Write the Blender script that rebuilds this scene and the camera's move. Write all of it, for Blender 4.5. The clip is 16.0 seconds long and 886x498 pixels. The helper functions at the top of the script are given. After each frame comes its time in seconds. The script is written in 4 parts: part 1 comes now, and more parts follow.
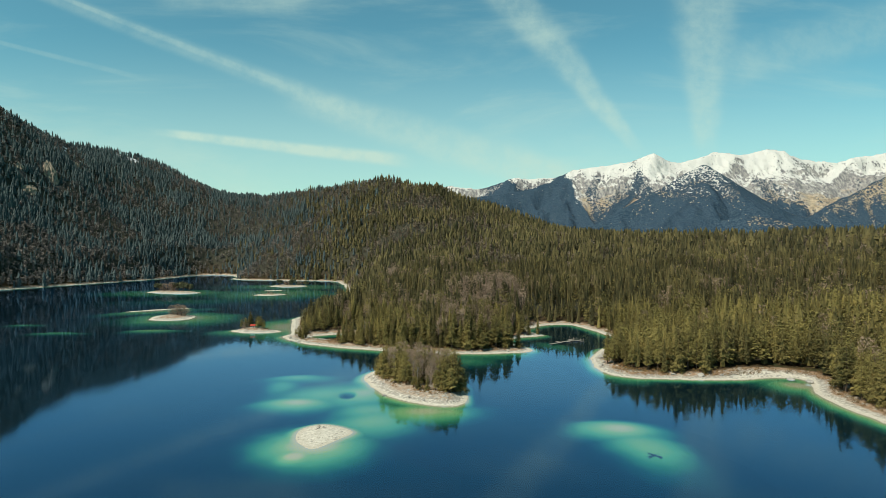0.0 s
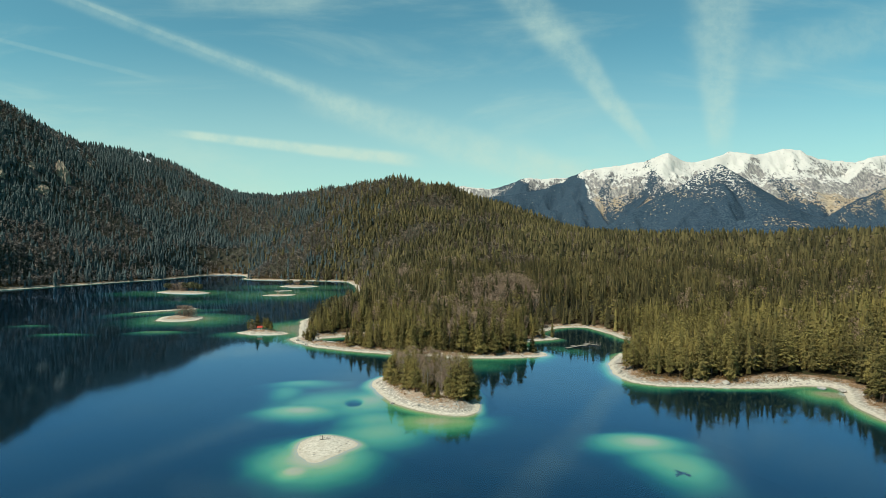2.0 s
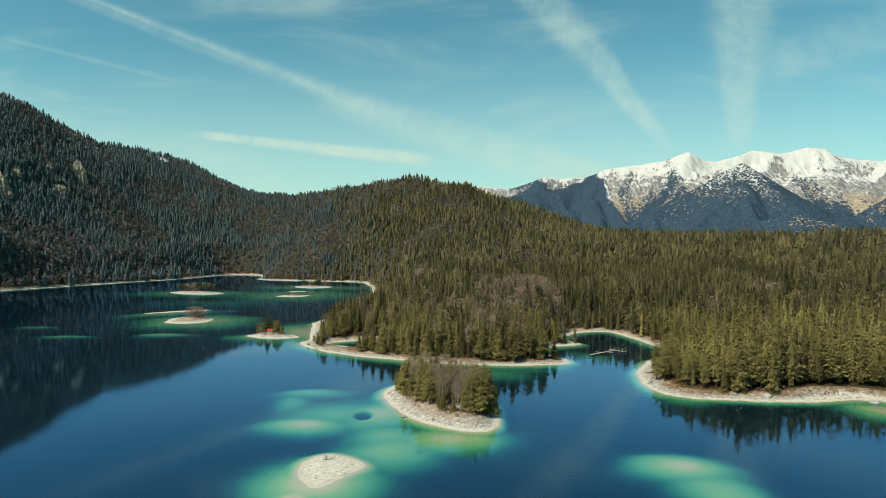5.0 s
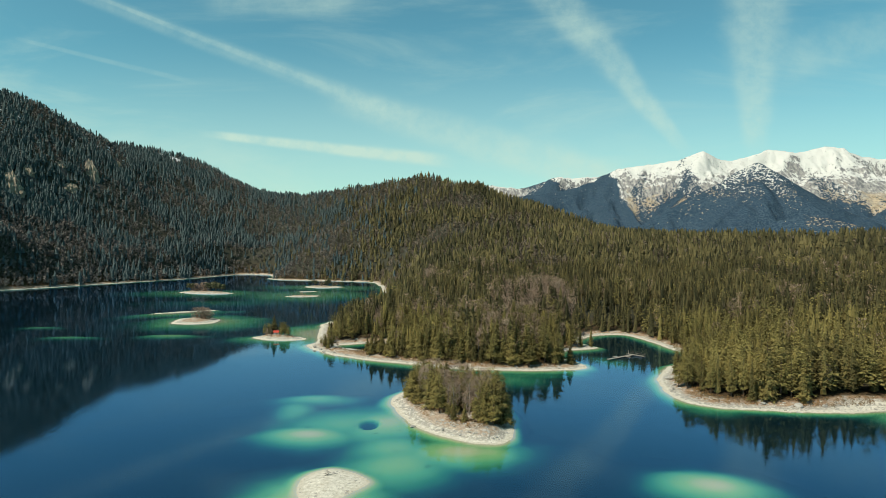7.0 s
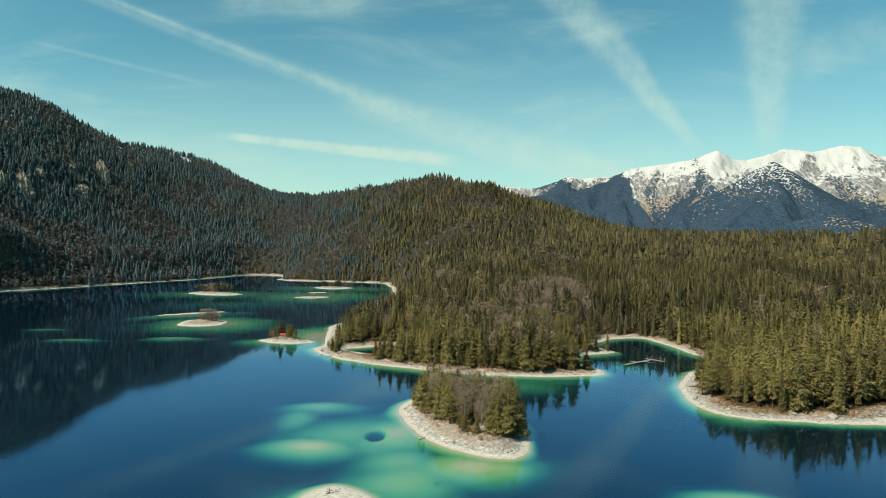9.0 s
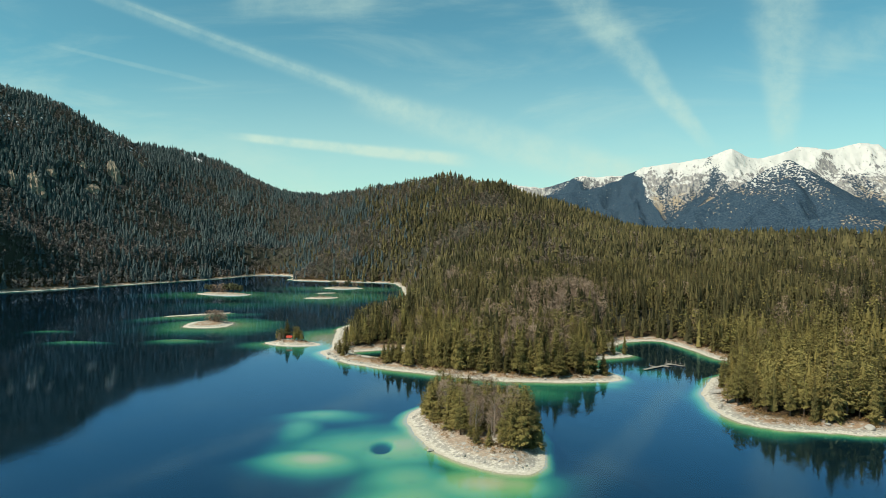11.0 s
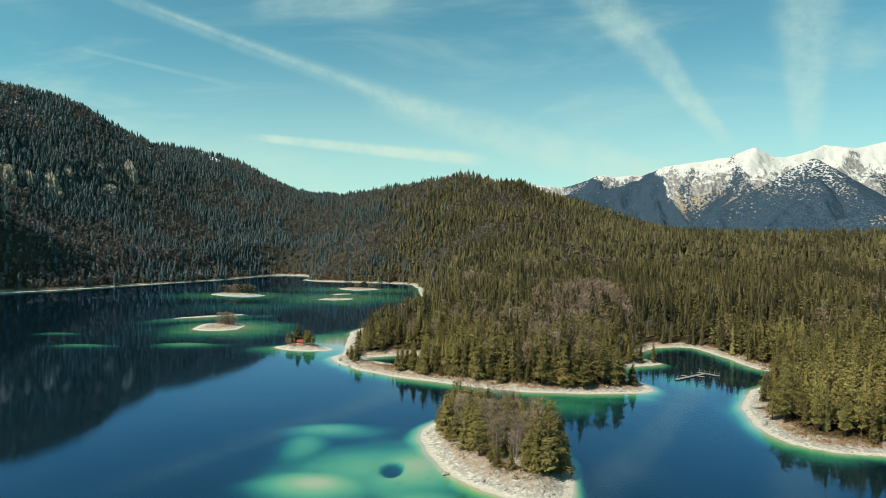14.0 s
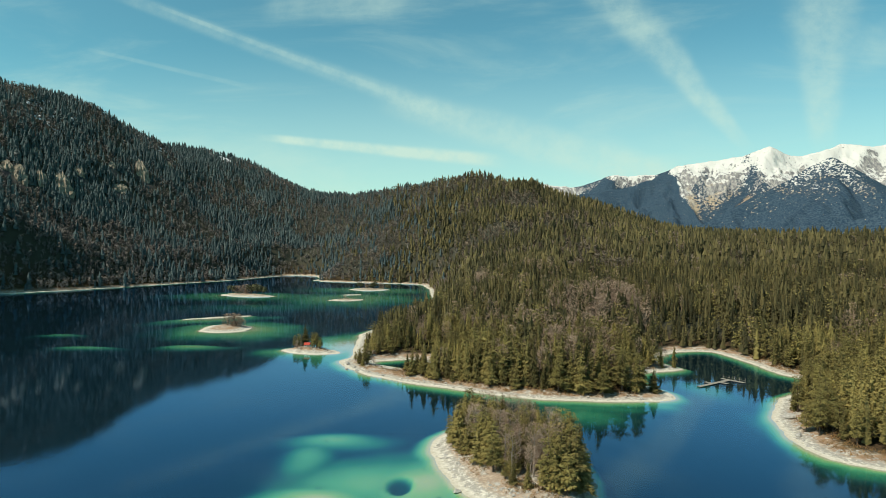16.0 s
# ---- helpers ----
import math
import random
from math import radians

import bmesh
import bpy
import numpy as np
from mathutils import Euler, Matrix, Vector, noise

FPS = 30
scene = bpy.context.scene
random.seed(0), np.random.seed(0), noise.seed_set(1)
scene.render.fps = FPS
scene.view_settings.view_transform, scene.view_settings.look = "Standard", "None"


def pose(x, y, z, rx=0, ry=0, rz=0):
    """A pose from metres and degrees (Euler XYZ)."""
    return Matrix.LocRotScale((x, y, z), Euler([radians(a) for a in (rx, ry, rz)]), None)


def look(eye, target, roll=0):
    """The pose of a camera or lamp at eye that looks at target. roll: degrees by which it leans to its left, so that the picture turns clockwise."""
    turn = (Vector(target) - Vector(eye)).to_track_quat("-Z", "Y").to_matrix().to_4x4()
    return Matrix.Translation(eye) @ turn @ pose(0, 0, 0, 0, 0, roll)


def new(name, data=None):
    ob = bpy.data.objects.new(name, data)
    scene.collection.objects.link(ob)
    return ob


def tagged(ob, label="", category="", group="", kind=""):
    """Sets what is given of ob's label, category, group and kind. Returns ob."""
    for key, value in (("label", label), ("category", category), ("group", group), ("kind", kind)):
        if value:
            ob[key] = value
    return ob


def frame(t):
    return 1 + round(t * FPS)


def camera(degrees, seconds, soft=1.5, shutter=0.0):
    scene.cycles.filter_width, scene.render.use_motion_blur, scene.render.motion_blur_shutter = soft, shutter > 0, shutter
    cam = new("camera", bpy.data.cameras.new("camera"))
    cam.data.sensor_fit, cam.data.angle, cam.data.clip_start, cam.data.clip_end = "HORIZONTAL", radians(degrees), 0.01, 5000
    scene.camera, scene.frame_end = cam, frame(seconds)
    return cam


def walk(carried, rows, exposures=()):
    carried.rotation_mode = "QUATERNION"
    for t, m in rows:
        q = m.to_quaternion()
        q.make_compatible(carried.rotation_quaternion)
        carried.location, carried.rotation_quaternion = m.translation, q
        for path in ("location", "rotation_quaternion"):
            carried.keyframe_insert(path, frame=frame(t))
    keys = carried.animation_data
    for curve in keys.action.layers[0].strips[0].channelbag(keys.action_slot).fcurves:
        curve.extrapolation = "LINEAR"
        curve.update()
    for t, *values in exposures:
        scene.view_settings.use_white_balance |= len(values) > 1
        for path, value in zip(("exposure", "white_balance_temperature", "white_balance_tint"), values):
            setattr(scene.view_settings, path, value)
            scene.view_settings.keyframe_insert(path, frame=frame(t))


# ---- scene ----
cam = camera(71.2, 16.0, soft=0.6)
PATH = [
    (0, (0.307, -3.35, 69.979), (0.355, -1.351, 69.975), 0.4),
    (0.5, (0.486, 0.246, 70.002), (0.525, 2.246, 69.998), 0.4),
    (1, (0.638, 3.844, 70.04), (0.668, 5.844, 70.036), 0.4),
    (1.5, (0.757, 7.426, 70.093), (0.777, 9.426, 70.089), 0.5),
    (2, (0.836, 11.012, 70.13), (0.846, 13.012, 70.126), 0.5),
    (2.5, (0.904, 14.627, 70.157), (0.905, 16.627, 70.154), 0.5),
    (3, (0.965, 18.253, 70.167), (0.957, 20.253, 70.164), 0.5),
    (5.5, (1.13, 36.561, 70.345), (1.075, 38.56, 70.34), 0.6),
    (6, (1.192, 40.229, 70.351), (1.127, 42.228, 70.345), 0.6),
    (6.5, (1.187, 43.906, 70.36), (1.113, 45.905, 70.355), 0.7),
    (7, (1.114, 47.543, 70.353), (1.031, 49.541, 70.348), 0.7),
    (7.5, (1.026, 51.152, 70.354), (0.933, 53.15, 70.349), 0.7),
    (8, (0.924, 54.709, 70.359), (0.822, 56.707, 70.354), 0.7),
    (8.5, (0.791, 58.196, 70.368), (0.68, 60.193, 70.363), 0.7),
    (9, (0.684, 61.656, 70.38), (0.565, 63.653, 70.376), 0.7),
    (11.5, (0.158, 78.958, 70.702), (-0.007, 80.951, 70.696), 0.6),
    (12, (-0.026, 82.463, 70.741), (-0.201, 84.455, 70.735), 0.6),
    (12.5, (-0.262, 85.997, 70.775), (-0.446, 87.988, 70.768), 0.6),
    (13, (-0.518, 89.549, 70.817), (-0.712, 91.54, 70.811), 0.6),
    (13.5, (-0.804, 93.115, 70.876), (-1.008, 95.105, 70.869), 0.7),
    (14, (-1.141, 96.676, 70.945), (-1.353, 98.665, 70.939), 0.7),
    (14.5, (-1.475, 100.173, 70.989), (-1.696, 102.16, 70.983), 0.7),
    (15, (-1.831, 103.612, 71.018), (-2.061, 105.598, 71.012), 0.7),
    (15.5, (-2.234, 107.004, 71.03), (-2.473, 108.99, 71.023), 0.7),
    (16, (-2.663, 110.382, 71.039), (-2.911, 112.366, 71.033), 0.7),
]
walk(cam, [(t, look(e, g, r)) for t, e, g, r in PATH], [(0.0, 0.0), (6.0, 0.03), (16.0, 0.12)])

# ---- sky and sun ----
SUN_AZ, SUN_EL = 229.0, 49.0          # degrees clockwise from +y, and above the lake
world = bpy.data.worlds.new("sky")
scene.world = world
world.use_nodes = True


class Nodes:
    """A small hand for writing node trees."""

    def __init__(self, tree):
        self.t = tree
        tree.nodes.clear()

    def add(self, kind, ins=None, **props):
        n = self.t.nodes.new(kind)
        for k, v in props.items():
            setattr(n, k, v)
        for k, v in (ins or {}).items():
            self.put(n.inputs[k], v)
        return n

    def put(self, socket, v):
        if isinstance(v, bpy.types.NodeSocket):
            self.t.links.new(v, socket)
        elif isinstance(v, bpy.types.Node):
            self.t.links.new(v.outputs[0], socket)
        else:
            socket.default_value = v

    def math(self, op, a, b=0.0, c=0.0, clamp=False):
        return self.add("ShaderNodeMath", {0: a, 1: b, 2: c}, operation=op, use_clamp=clamp).outputs[0]

    def remap(self, v, a, b, c=0.0, d=1.0, smooth=True):
        n = self.add("ShaderNodeMapRange", {"Value": v, "From Min": a, "From Max": b, "To Min": c, "To Max": d},
                     interpolation_type="SMOOTHSTEP" if smooth else "LINEAR")
        return n.outputs[0]

    def mix(self, f, a, b):
        n = self.add("ShaderNodeMix", data_type="RGBA")
        self.put(n.inputs[0], f)
        self.put(n.inputs[6], a)
        self.put(n.inputs[7], b)
        return n.outputs[2]

    def noise(self, vec, scale, detail=4.0, rough=0.55, dist=0.0):
        return self.add("ShaderNodeTexNoise", {"Vector": vec, "Scale": scale, "Detail": detail,
                                               "Roughness": rough, "Distortion": dist}).outputs[0]

    def ramp(self, f, stops):
        n = self.add("ShaderNodeValToRGB", {"Fac": f})
        els = n.color_ramp.elements
        while len(els) < len(stops):
            els.new(0.5)
        for e, (p, c) in zip(els, stops):
            e.position, e.color = p, (*c, 1)
        return n.outputs[0]


def sky_nodes():
    w = Nodes(world.node_tree)
    out = w.add("ShaderNodeOutputWorld")
    sky = w.add("ShaderNodeTexSky", sky_type="NISHITA", sun_disc=False, sun_elevation=radians(SUN_EL),
                sun_rotation=radians(SUN_AZ), altitude=950, air_density=1.0, dust_density=0.6, ozone_density=1.6)
    tint = w.add("ShaderNodeVectorMath", {0: sky.outputs[0], 1: SKY_TINT}, operation="MULTIPLY").outputs[0]
    d = w.add("ShaderNodeTexCoord").outputs["Generated"]
    xyz = w.add("ShaderNodeSeparateXYZ", {0: d})
    ahead = w.math("MAXIMUM", xyz.outputs[1], 0.05)
    gx, gz = w.math("DIVIDE", xyz.outputs[0], ahead), w.math("DIVIDE", xyz.outputs[2], ahead)
    flat = w.add("ShaderNodeCombineXYZ", {0: gx, 1: gz, 2: 0.0}).outputs[0]
    wob = w.math("MULTIPLY", w.math("SUBTRACT", w.noise(flat, 5.0, 4), 0.5), 0.035)
    fine = w.noise(flat, 22.0, 5, 0.65)
    total = None
    # contrails: start and end on the sky, half widths there, strength
    for (ax, az), (bx, bz), wa, wb, power in CONTRAILS:
        length = math.hypot(bx - ax, bz - az)
        ux, uz = (bx - ax) / length, (bz - az) / length
        rx, rz = w.math("SUBTRACT", gx, ax), w.math("SUBTRACT", gz, az)
        along = w.math("DIVIDE", w.math("ADD", w.math("MULTIPLY", rx, ux), w.math("MULTIPLY", rz, uz)), length)
        across = w.math("ADD", w.math("SUBTRACT", w.math("MULTIPLY", rz, ux), w.math("MULTIPLY", rx, uz)),
                        w.math("MULTIPLY", wob, min(1.0, wa * 25)))
        wide = w.math("MAXIMUM", w.math("MULTIPLY_ADD", along, wb - wa, wa), 0.002)
        q = w.math("DIVIDE", across, wide)
        qq = w.math("MULTIPLY", q, q)
        body = w.math("POWER", 2.718, w.math("MULTIPLY", w.math("MULTIPLY", qq, qq), -0.7))
        ends = w.math("MULTIPLY", w.remap(along, -0.12, 0.08), w.remap(along, 1.08, 0.85))
        m = w.math("MULTIPLY", w.math("MULTIPLY", body, ends), w.remap(fine, 0.25, 0.72, power * 0.35, power))
        total = m if total is None else w.math("ADD", total, m)
    stretch = w.add("ShaderNodeMapping", {"Vector": flat, "Rotation": (0, 0, 0.35), "Scale": (1.4, 6.0, 1.0)}).outputs[0]
    cirrus = w.remap(w.noise(stretch, 1.5, 6, 0.6, 0.6), 0.46, 0.8, 0.0, 0.32)
    low = w.remap(gz, 0.02, 0.36, 0.60, 0.0)
    up = w.remap(xyz.outputs[2], 0.0, 0.05)
    cover = w.math("MULTIPLY", w.math("MINIMUM", w.math("ADD", w.math("ADD", total, cirrus), low), 0.9), up)
    cloud = w.mix(cover, tint, CLOUD)
    w.add("ShaderNodeOutputWorld")
    bg = w.add("ShaderNodeBackground", {"Color": cloud, "Strength": SKY_POWER})
    w.t.links.new(bg.outputs[0], out.inputs[0])


SKY_POWER, SKY_TINT = 0.1, (0.74, 1.40, 1.10)
CLOUD = (5.7, 7.6, 6.4, 1.0)
CONTRAILS = [
    ((0.085, 0.46), (0.335, 0.165), 0.036, 0.010, 0.40),
    ((0.45, 0.46), (0.452, 0.165), 0.054, 0.016, 0.38),
    ((-0.69, 0.428), (-0.10, 0.208), 0.010, 0.014, 0.22),
    ((-0.60, 0.400), (-0.20, 0.246), 0.003, 0.006, 0.18),
    ((-0.20, 0.235), (0.26, 0.10), 0.022, 0.030, 0.30),
    ((-0.41, 0.179), (-0.04, 0.140), 0.006, 0.010, 0.62),
    ((-0.74, 0.335), (-0.46, 0.268), 0.003, 0.004, 0.15),
    ((-0.42, 0.41), (-0.20, 0.39), 0.03, 0.02, 0.20),
    ((0.50, 0.30), (0.85, 0.40), 0.03, 0.04, 0.22),
]
sky_nodes()

sun = new("sun", bpy.data.lights.new("sun", "SUN"))
sun.data.energy, sun.data.angle, sun.data.color = 5.0, radians(0.5), (1.0, 0.93, 0.80)
to_sun = Vector((math.sin(radians(SUN_AZ)) * math.cos(radians(SUN_EL)),
                 math.cos(radians(SUN_AZ)) * math.cos(radians(SUN_EL)), math.sin(radians(SUN_EL))))
sun.matrix_world = look(to_sun * 500, (0, 0, 0))

# ---- numbers for fields of noise ----


def vnoise(x, y, seed=0):
    """Smooth value noise in 0..1 on a unit lattice."""
    x, y = np.asarray(x, float), np.asarray(y, float)
    i, j = np.floor(x).astype(np.int64), np.floor(y).astype(np.int64)
    fx, fy = x - i, y - j
    fx, fy = fx * fx * (3 - 2 * fx), fy * fy * (3 - 2 * fy)

    def h(a, b):
        n = (a * 374761393 + b * 668265263 + seed * 974634777) & 0xFFFFFFFF
        n = ((n ^ (n >> 13)) * 1274126177) & 0xFFFFFFFF
        return ((n ^ (n >> 16)) & 0xFFFF) / 65535.0
    return (h(i, j) * (1 - fx) + h(i + 1, j) * fx) * (1 - fy) + (h(i, j + 1) * (1 - fx) + h(i + 1, j + 1) * fx) * fy


def fbm(x, y, size, octaves=4, seed=0):
    total, amp, norm = 0.0, 1.0, 0.0
    for k in range(octaves):
        total = total + amp * vnoise(x / size * 2 ** k, y / size * 2 ** k, seed + k)
        norm, amp = norm + amp, amp * 0.5
    return total / norm


def ridged(x, y, size, octaves=4, seed=0):
    total, amp, norm = 0.0, 1.0, 0.0
    for k in range(octaves):
        total = total + amp * (1 - np.abs(2 * vnoise(x / size * 2 ** k, y / size * 2 ** k, seed + k) - 1))
        norm, amp = norm + amp, amp * 0.5
    return total / norm


def smooth(a, b, v):
    q = np.clip((v - a) / (b - a), 0, 1)
    return q * q * (3 - 2 * q)


# ---- plan of the lake: shores, islands, shoals ----
EAST_SHORE = [(330, -700), (300, -300), (250, -60), (215, 110), (192, 205), (186, 243), (185, 265), (188, 290), (196, 306), (205, 320),
              (203, 331), (187, 331), (164, 323), (135, 325), (109, 329), (101, 339), (99, 355), (101, 376), (107, 399), (119, 424),
              (131, 437), (150, 452), (159, 468), (151, 482), (145, 495), (142, 511), (138, 534), (134, 558), (124, 565), (106, 557),
              (92, 540), (84, 518), (92, 503), (96, 493), (84, 484), (68, 476), (60, 458), (64, 440), (72, 430), (73, 418), (66, 410)]
NORTH_SHORE = [(45, 405), (19, 403), (6, 404), (-7, 407), (-21, 411), (-36, 419), (-51, 424), (-67, 431), (-88, 443), (-105, 462),
               (-113, 479), (-108, 496), (-114, 522), (-124, 565), (-131, 603), (-120, 655), (-102, 730), (-115, 900), (-152, 1130),
               (-186, 1258), (-240, 1272), (-316, 1280), (-415, 1300), (-430, 1400), (-471, 1498), (-540, 1503), (-557, 1413), (-563, 1292),
               (-614, 1128), (-660, 958), (-703, 867), (-770, 700), (-850, 450), (-900, 100), (-880, -400), (-700, -700)]
LAGOON = [(-91, 481), (-80, 488), (-68, 495), (-57, 486), (-56, 470), (-63, 463), (-78, 470)]
WOODED_ISLE = [(-34, 339), (-33, 324), (-28, 308), (-22, 293), (-14, 283), (-4, 275), (6, 269), (14, 269), (19, 277), (20, 292),
               (21, 308), (17, 326), (4, 343), (-12, 352), (-26, 352)]
BARE_ISLE = [(-47, 222), (-49, 232), (-46, 238), (-41, 242), (-35, 240), (-27, 232), (-29, 226), (-34, 219), (-38, 212), (-41, 212), (-45, 217)]
HUT_ISLE = [(-164, 512), (-150, 500), (-134, 500), (-119, 508), (-132, 522), (-151, 533)]
SHRUB_ISLE = [(-262, 585), (-245, 579), (-226, 590), (-230, 617), (-250, 636), (-271, 626)]
SAND_BAR = [(-316, 650), (-290, 676), (-266, 698), (-270, 704), (-298, 684), (-318, 658)]
BUSH_ISLE = [(-418, 924), (-366, 905), (-330, 930), (-386, 966), (-424, 958)]
FAR_ISLE_A = [(-256, 888), (-221, 880), (-202, 912), (-239, 926)]
FAR_ISLE_B = [(-283, 1092), (-241, 1064), (-204, 1108), (-268, 1132)]
FAR_ISLE_C = [(-256, 972), (-232, 985), (-234, 1000), (-256, 990)]
# shoals: middle, half lengths, turn in degrees, depth of the top, depth gained by the rim
SHOALS = [
    (-40, 217, 25, 27, 20, 0.0, 6.4), (-44, 205, 9, 10, 0, 0.15, 5.0), (-58, 277, 20, 14, 0, 0.5, 5.0), (-70, 332, 19, 11, 8, 2.0, 4.6), (-73, 313, 10, 24, 10, 2.9, 4.4), (-47, 294, 30, 26, 20, 2.2, 4.6),
    (-30, 296, 24, 32, -25, 0.8, 6.0), (0, 262, 27, 19, 10, 0.6, 6.0), (-21, 248, 21, 24, -20, 1.6, 4.8), (-25, 265, 17, 20, 0, 1.9, 4.6), (10, 262, 14, 16, 0, 1.0, 7.0),
    (76, 237, 20, 16, 0, 0.5, 5.5), (79, 216, 15, 28, 8, 1.7, 4.8),
    (-355, 551, 20, 7, 8, 2.2, 5.0), (-297, 501, 27, 8, 8, 2.0, 5.0), (-229, 517, 27, 12, 8, 1.2, 5.5), (-240, 604, 50, 48, 0, 0.3, 4.2),
    (-292, 670, 60, 26, 42, 0.6, 6.5), (-380, 935, 95, 66, 0, 1.2, 4.2), (-230, 930, 85, 100, 0, 1.3, 3.6), (-245, 1095, 95, 66, 0, 1.3, 3.8), (-290, 800, 120, 60, 20, 5.0, 4.0),
    (-124, 540, 27, 60, 12, 0.4, 3.6), (-140, 512, 40, 26, 0, 0.5, 6.0), (30, 396, 44, 8, 3, 4.0, 5.0), (26, 384, 26, 20, 0, 4.0, 4.5), (112, 329, 15, 10, 0, 3.2, 4.5), (64, 404, 10, 8, 0, 2.8, 5.5), (193, 312, 18, 17, 0, 0.2, 4.5),
    (92, 445, 16, 30, 20, 4.5, 5.0), (98, 372, 8, 36, 0, 5.0, 6.5),
]


def rounded(points, rounds=2):
    """A closed outline with its corners cut."""
    p = np.array(points, float)
    for _ in range(rounds):
        q = np.roll(p, -1, axis=0)
        p = np.stack([0.8 * p + 0.2 * q, 0.2 * p + 0.8 * q], 1).reshape(-1, 2)
    return p


def inside_by(x, y, outline):
    """Distance to an outline, positive inside it."""
    best = np.full(x.shape, 1e18)
    odd = np.zeros(x.shape, bool)
    for (ax, ay), (bx, by) in zip(outline, np.roll(outline, -1, axis=0)):
        ex, ey = bx - ax, by - ay
        h = np.clip(((x - ax) * ex + (y - ay) * ey) / (ex * ex + ey * ey + 1e-9), 0, 1)
        best = np.minimum(best, (x - ax - h * ex) ** 2 + (y - ay - h * ey) ** 2)
        if ay != by:
            odd ^= ((ay > y) != (by > y)) & (x < ex * (y - ay) / ey + ax)
    return np.where(odd, 1, -1) * np.sqrt(best)


LAKE = rounded(EAST_SHORE + NORTH_SHORE, 1)
ISLES = [rounded(o) for o in (WOODED_ISLE, BARE_ISLE, HUT_ISLE, SHRUB_ISLE, SAND_BAR, BUSH_ISLE, FAR_ISLE_A, FAR_ISLE_B, FAR_ISLE_C)]
ISLE_TOPS = [2.6, 0.45, 2.4, 1.3, 0.3, 2.0, 0.7, 1.6, 0.5]
POND = rounded(LAGOON)

# heights of the ground, by hill: x, y, z
LEFT_MOUNTAIN = [(-1039, 1523, 402), (-1035, 1623, 371), (-1022, 1722, 353), (-1028, 1873, 360), (-992, 2022, 345), (-895, 2069, 324),
                 (-821, 2117, 274), (-703, 2165, 230), (-603, 2212, 205), (-545, 1990, 208), (-1085, 1345, 412), (-1100, 1150, 370), (-1150, 900, 330), (-1200, 500, 300),
                 (-1250, 0, 280), (-865, 1268, 203), (-811, 1367, 167), (-726, 1064, 64), (-690, 1164, 58), (-687, 1364, 70), (-668, 1613, 105),
                 (-538, 1660, 76), (-840, 1668, 212), (-752, 1816, 208), (-1500, 1500, 300), (-1500, 2300, 200)]
MIDDLE_HILL = [(-435, 2008, 219), (-344, 1906, 228), (-260, 1804, 234), (-141, 1651, 243), (-56, 1599, 212), (2, 1547, 208), (98, 1495, 170),
               (181, 1393, 124), (240, 1291, 98), (320, 1189, 86), (220, 1560, 136), (300, 1460, 104), (400, 1350, 86), (-354, 1406, 47), (-243, 1353, 48), (-134, 1250, 49), (-58, 1098, 50),
               (-156, 1451, 130), (-47, 1348, 126), (48, 1246, 98), (94, 995, 60), (-298, 1654, 140), (-300, 2500, 150), (100, 2100, 90)]
FOREST_RISE = [(444, 1086, 84), (586, 983, 84), (665, 881, 87), (760, 700, 85), (-70, 558, 17), (-4, 647, 19), (72, 635, 20), (168, 753, 23), (225, 711, 25),
               (306, 669, 28), (364, 608, 31), (405, 547, 34), (210, 942, 51), (395, 867, 54), (515, 745, 54), (210, 512, 8), (266, 410, 9),
               (267, 350, 6), (400, 350, 20), (400, 0, 20), (0, 480, 5), (700, 1300, 50), (500, 1700, 40)]
FAR_VALLEY = [(500, 3000, 40), (1500, 3000, 40), (2500, 2500, 60), (0, 4700, 60), (2500, 4700, 60), (-1500, 3500, 150), (-2500, 1500, 200),
              (2500, 0, 80), (0, -2500, 60), (-2500, -1500, 100)]
SPOTS = np.array(LEFT_MOUNTAIN + MIDDLE_HILL + FOREST_RISE + FAR_VALLEY, float)


def hill_weights():
    d = np.hypot(SPOTS[:, None, 0] - SPOTS[None, :, 0], SPOTS[:, None, 1] - SPOTS[None, :, 1])
    n = len(SPOTS)
    a = np.zeros((n + 1, n + 1))
    a[:n, :n] = np.sqrt(d * d + 30 ** 2)
    a[:n, n] = a[n, :n] = 1
    return np.linalg.solve(a, np.append(SPOTS[:, 2], 0))


HILL_W = hill_weights()


def hills(x, y):
    z = np.full(x.shape, HILL_W[-1])
    for (px, py, _), wgt in zip(SPOTS, HILL_W):
        z += wgt * np.sqrt((x - px) ** 2 + (y - py) ** 2 + 30 ** 2)
    return z


def land_by(x, y):
    """Distance inland from the nearest waterline (negative over water), and the height of the isle's top where there is one."""
    d = -inside_by(x, y, LAKE)
    top = np.full(x.shape, -1.0)
    for outline, t in zip(ISLES, ISLE_TOPS):
        s = inside_by(x, y, outline)
        top = np.where(s > np.maximum(d, -60), t, top)
        d = np.maximum(d, s)
    d = np.minimum(d, -inside_by(x, y, POND))
    far = np.clip(np.hypot(x, y) / 400, 0.6, 3)
    d = d + (fbm(x, y, 9, 3, 5) - 0.5) * 2.6 * far + (fbm(x, y, 40, 2, 8) - 0.5) * 3.0 * np.minimum(far, 1)
    return d, top


BED_SCALE = 0.22


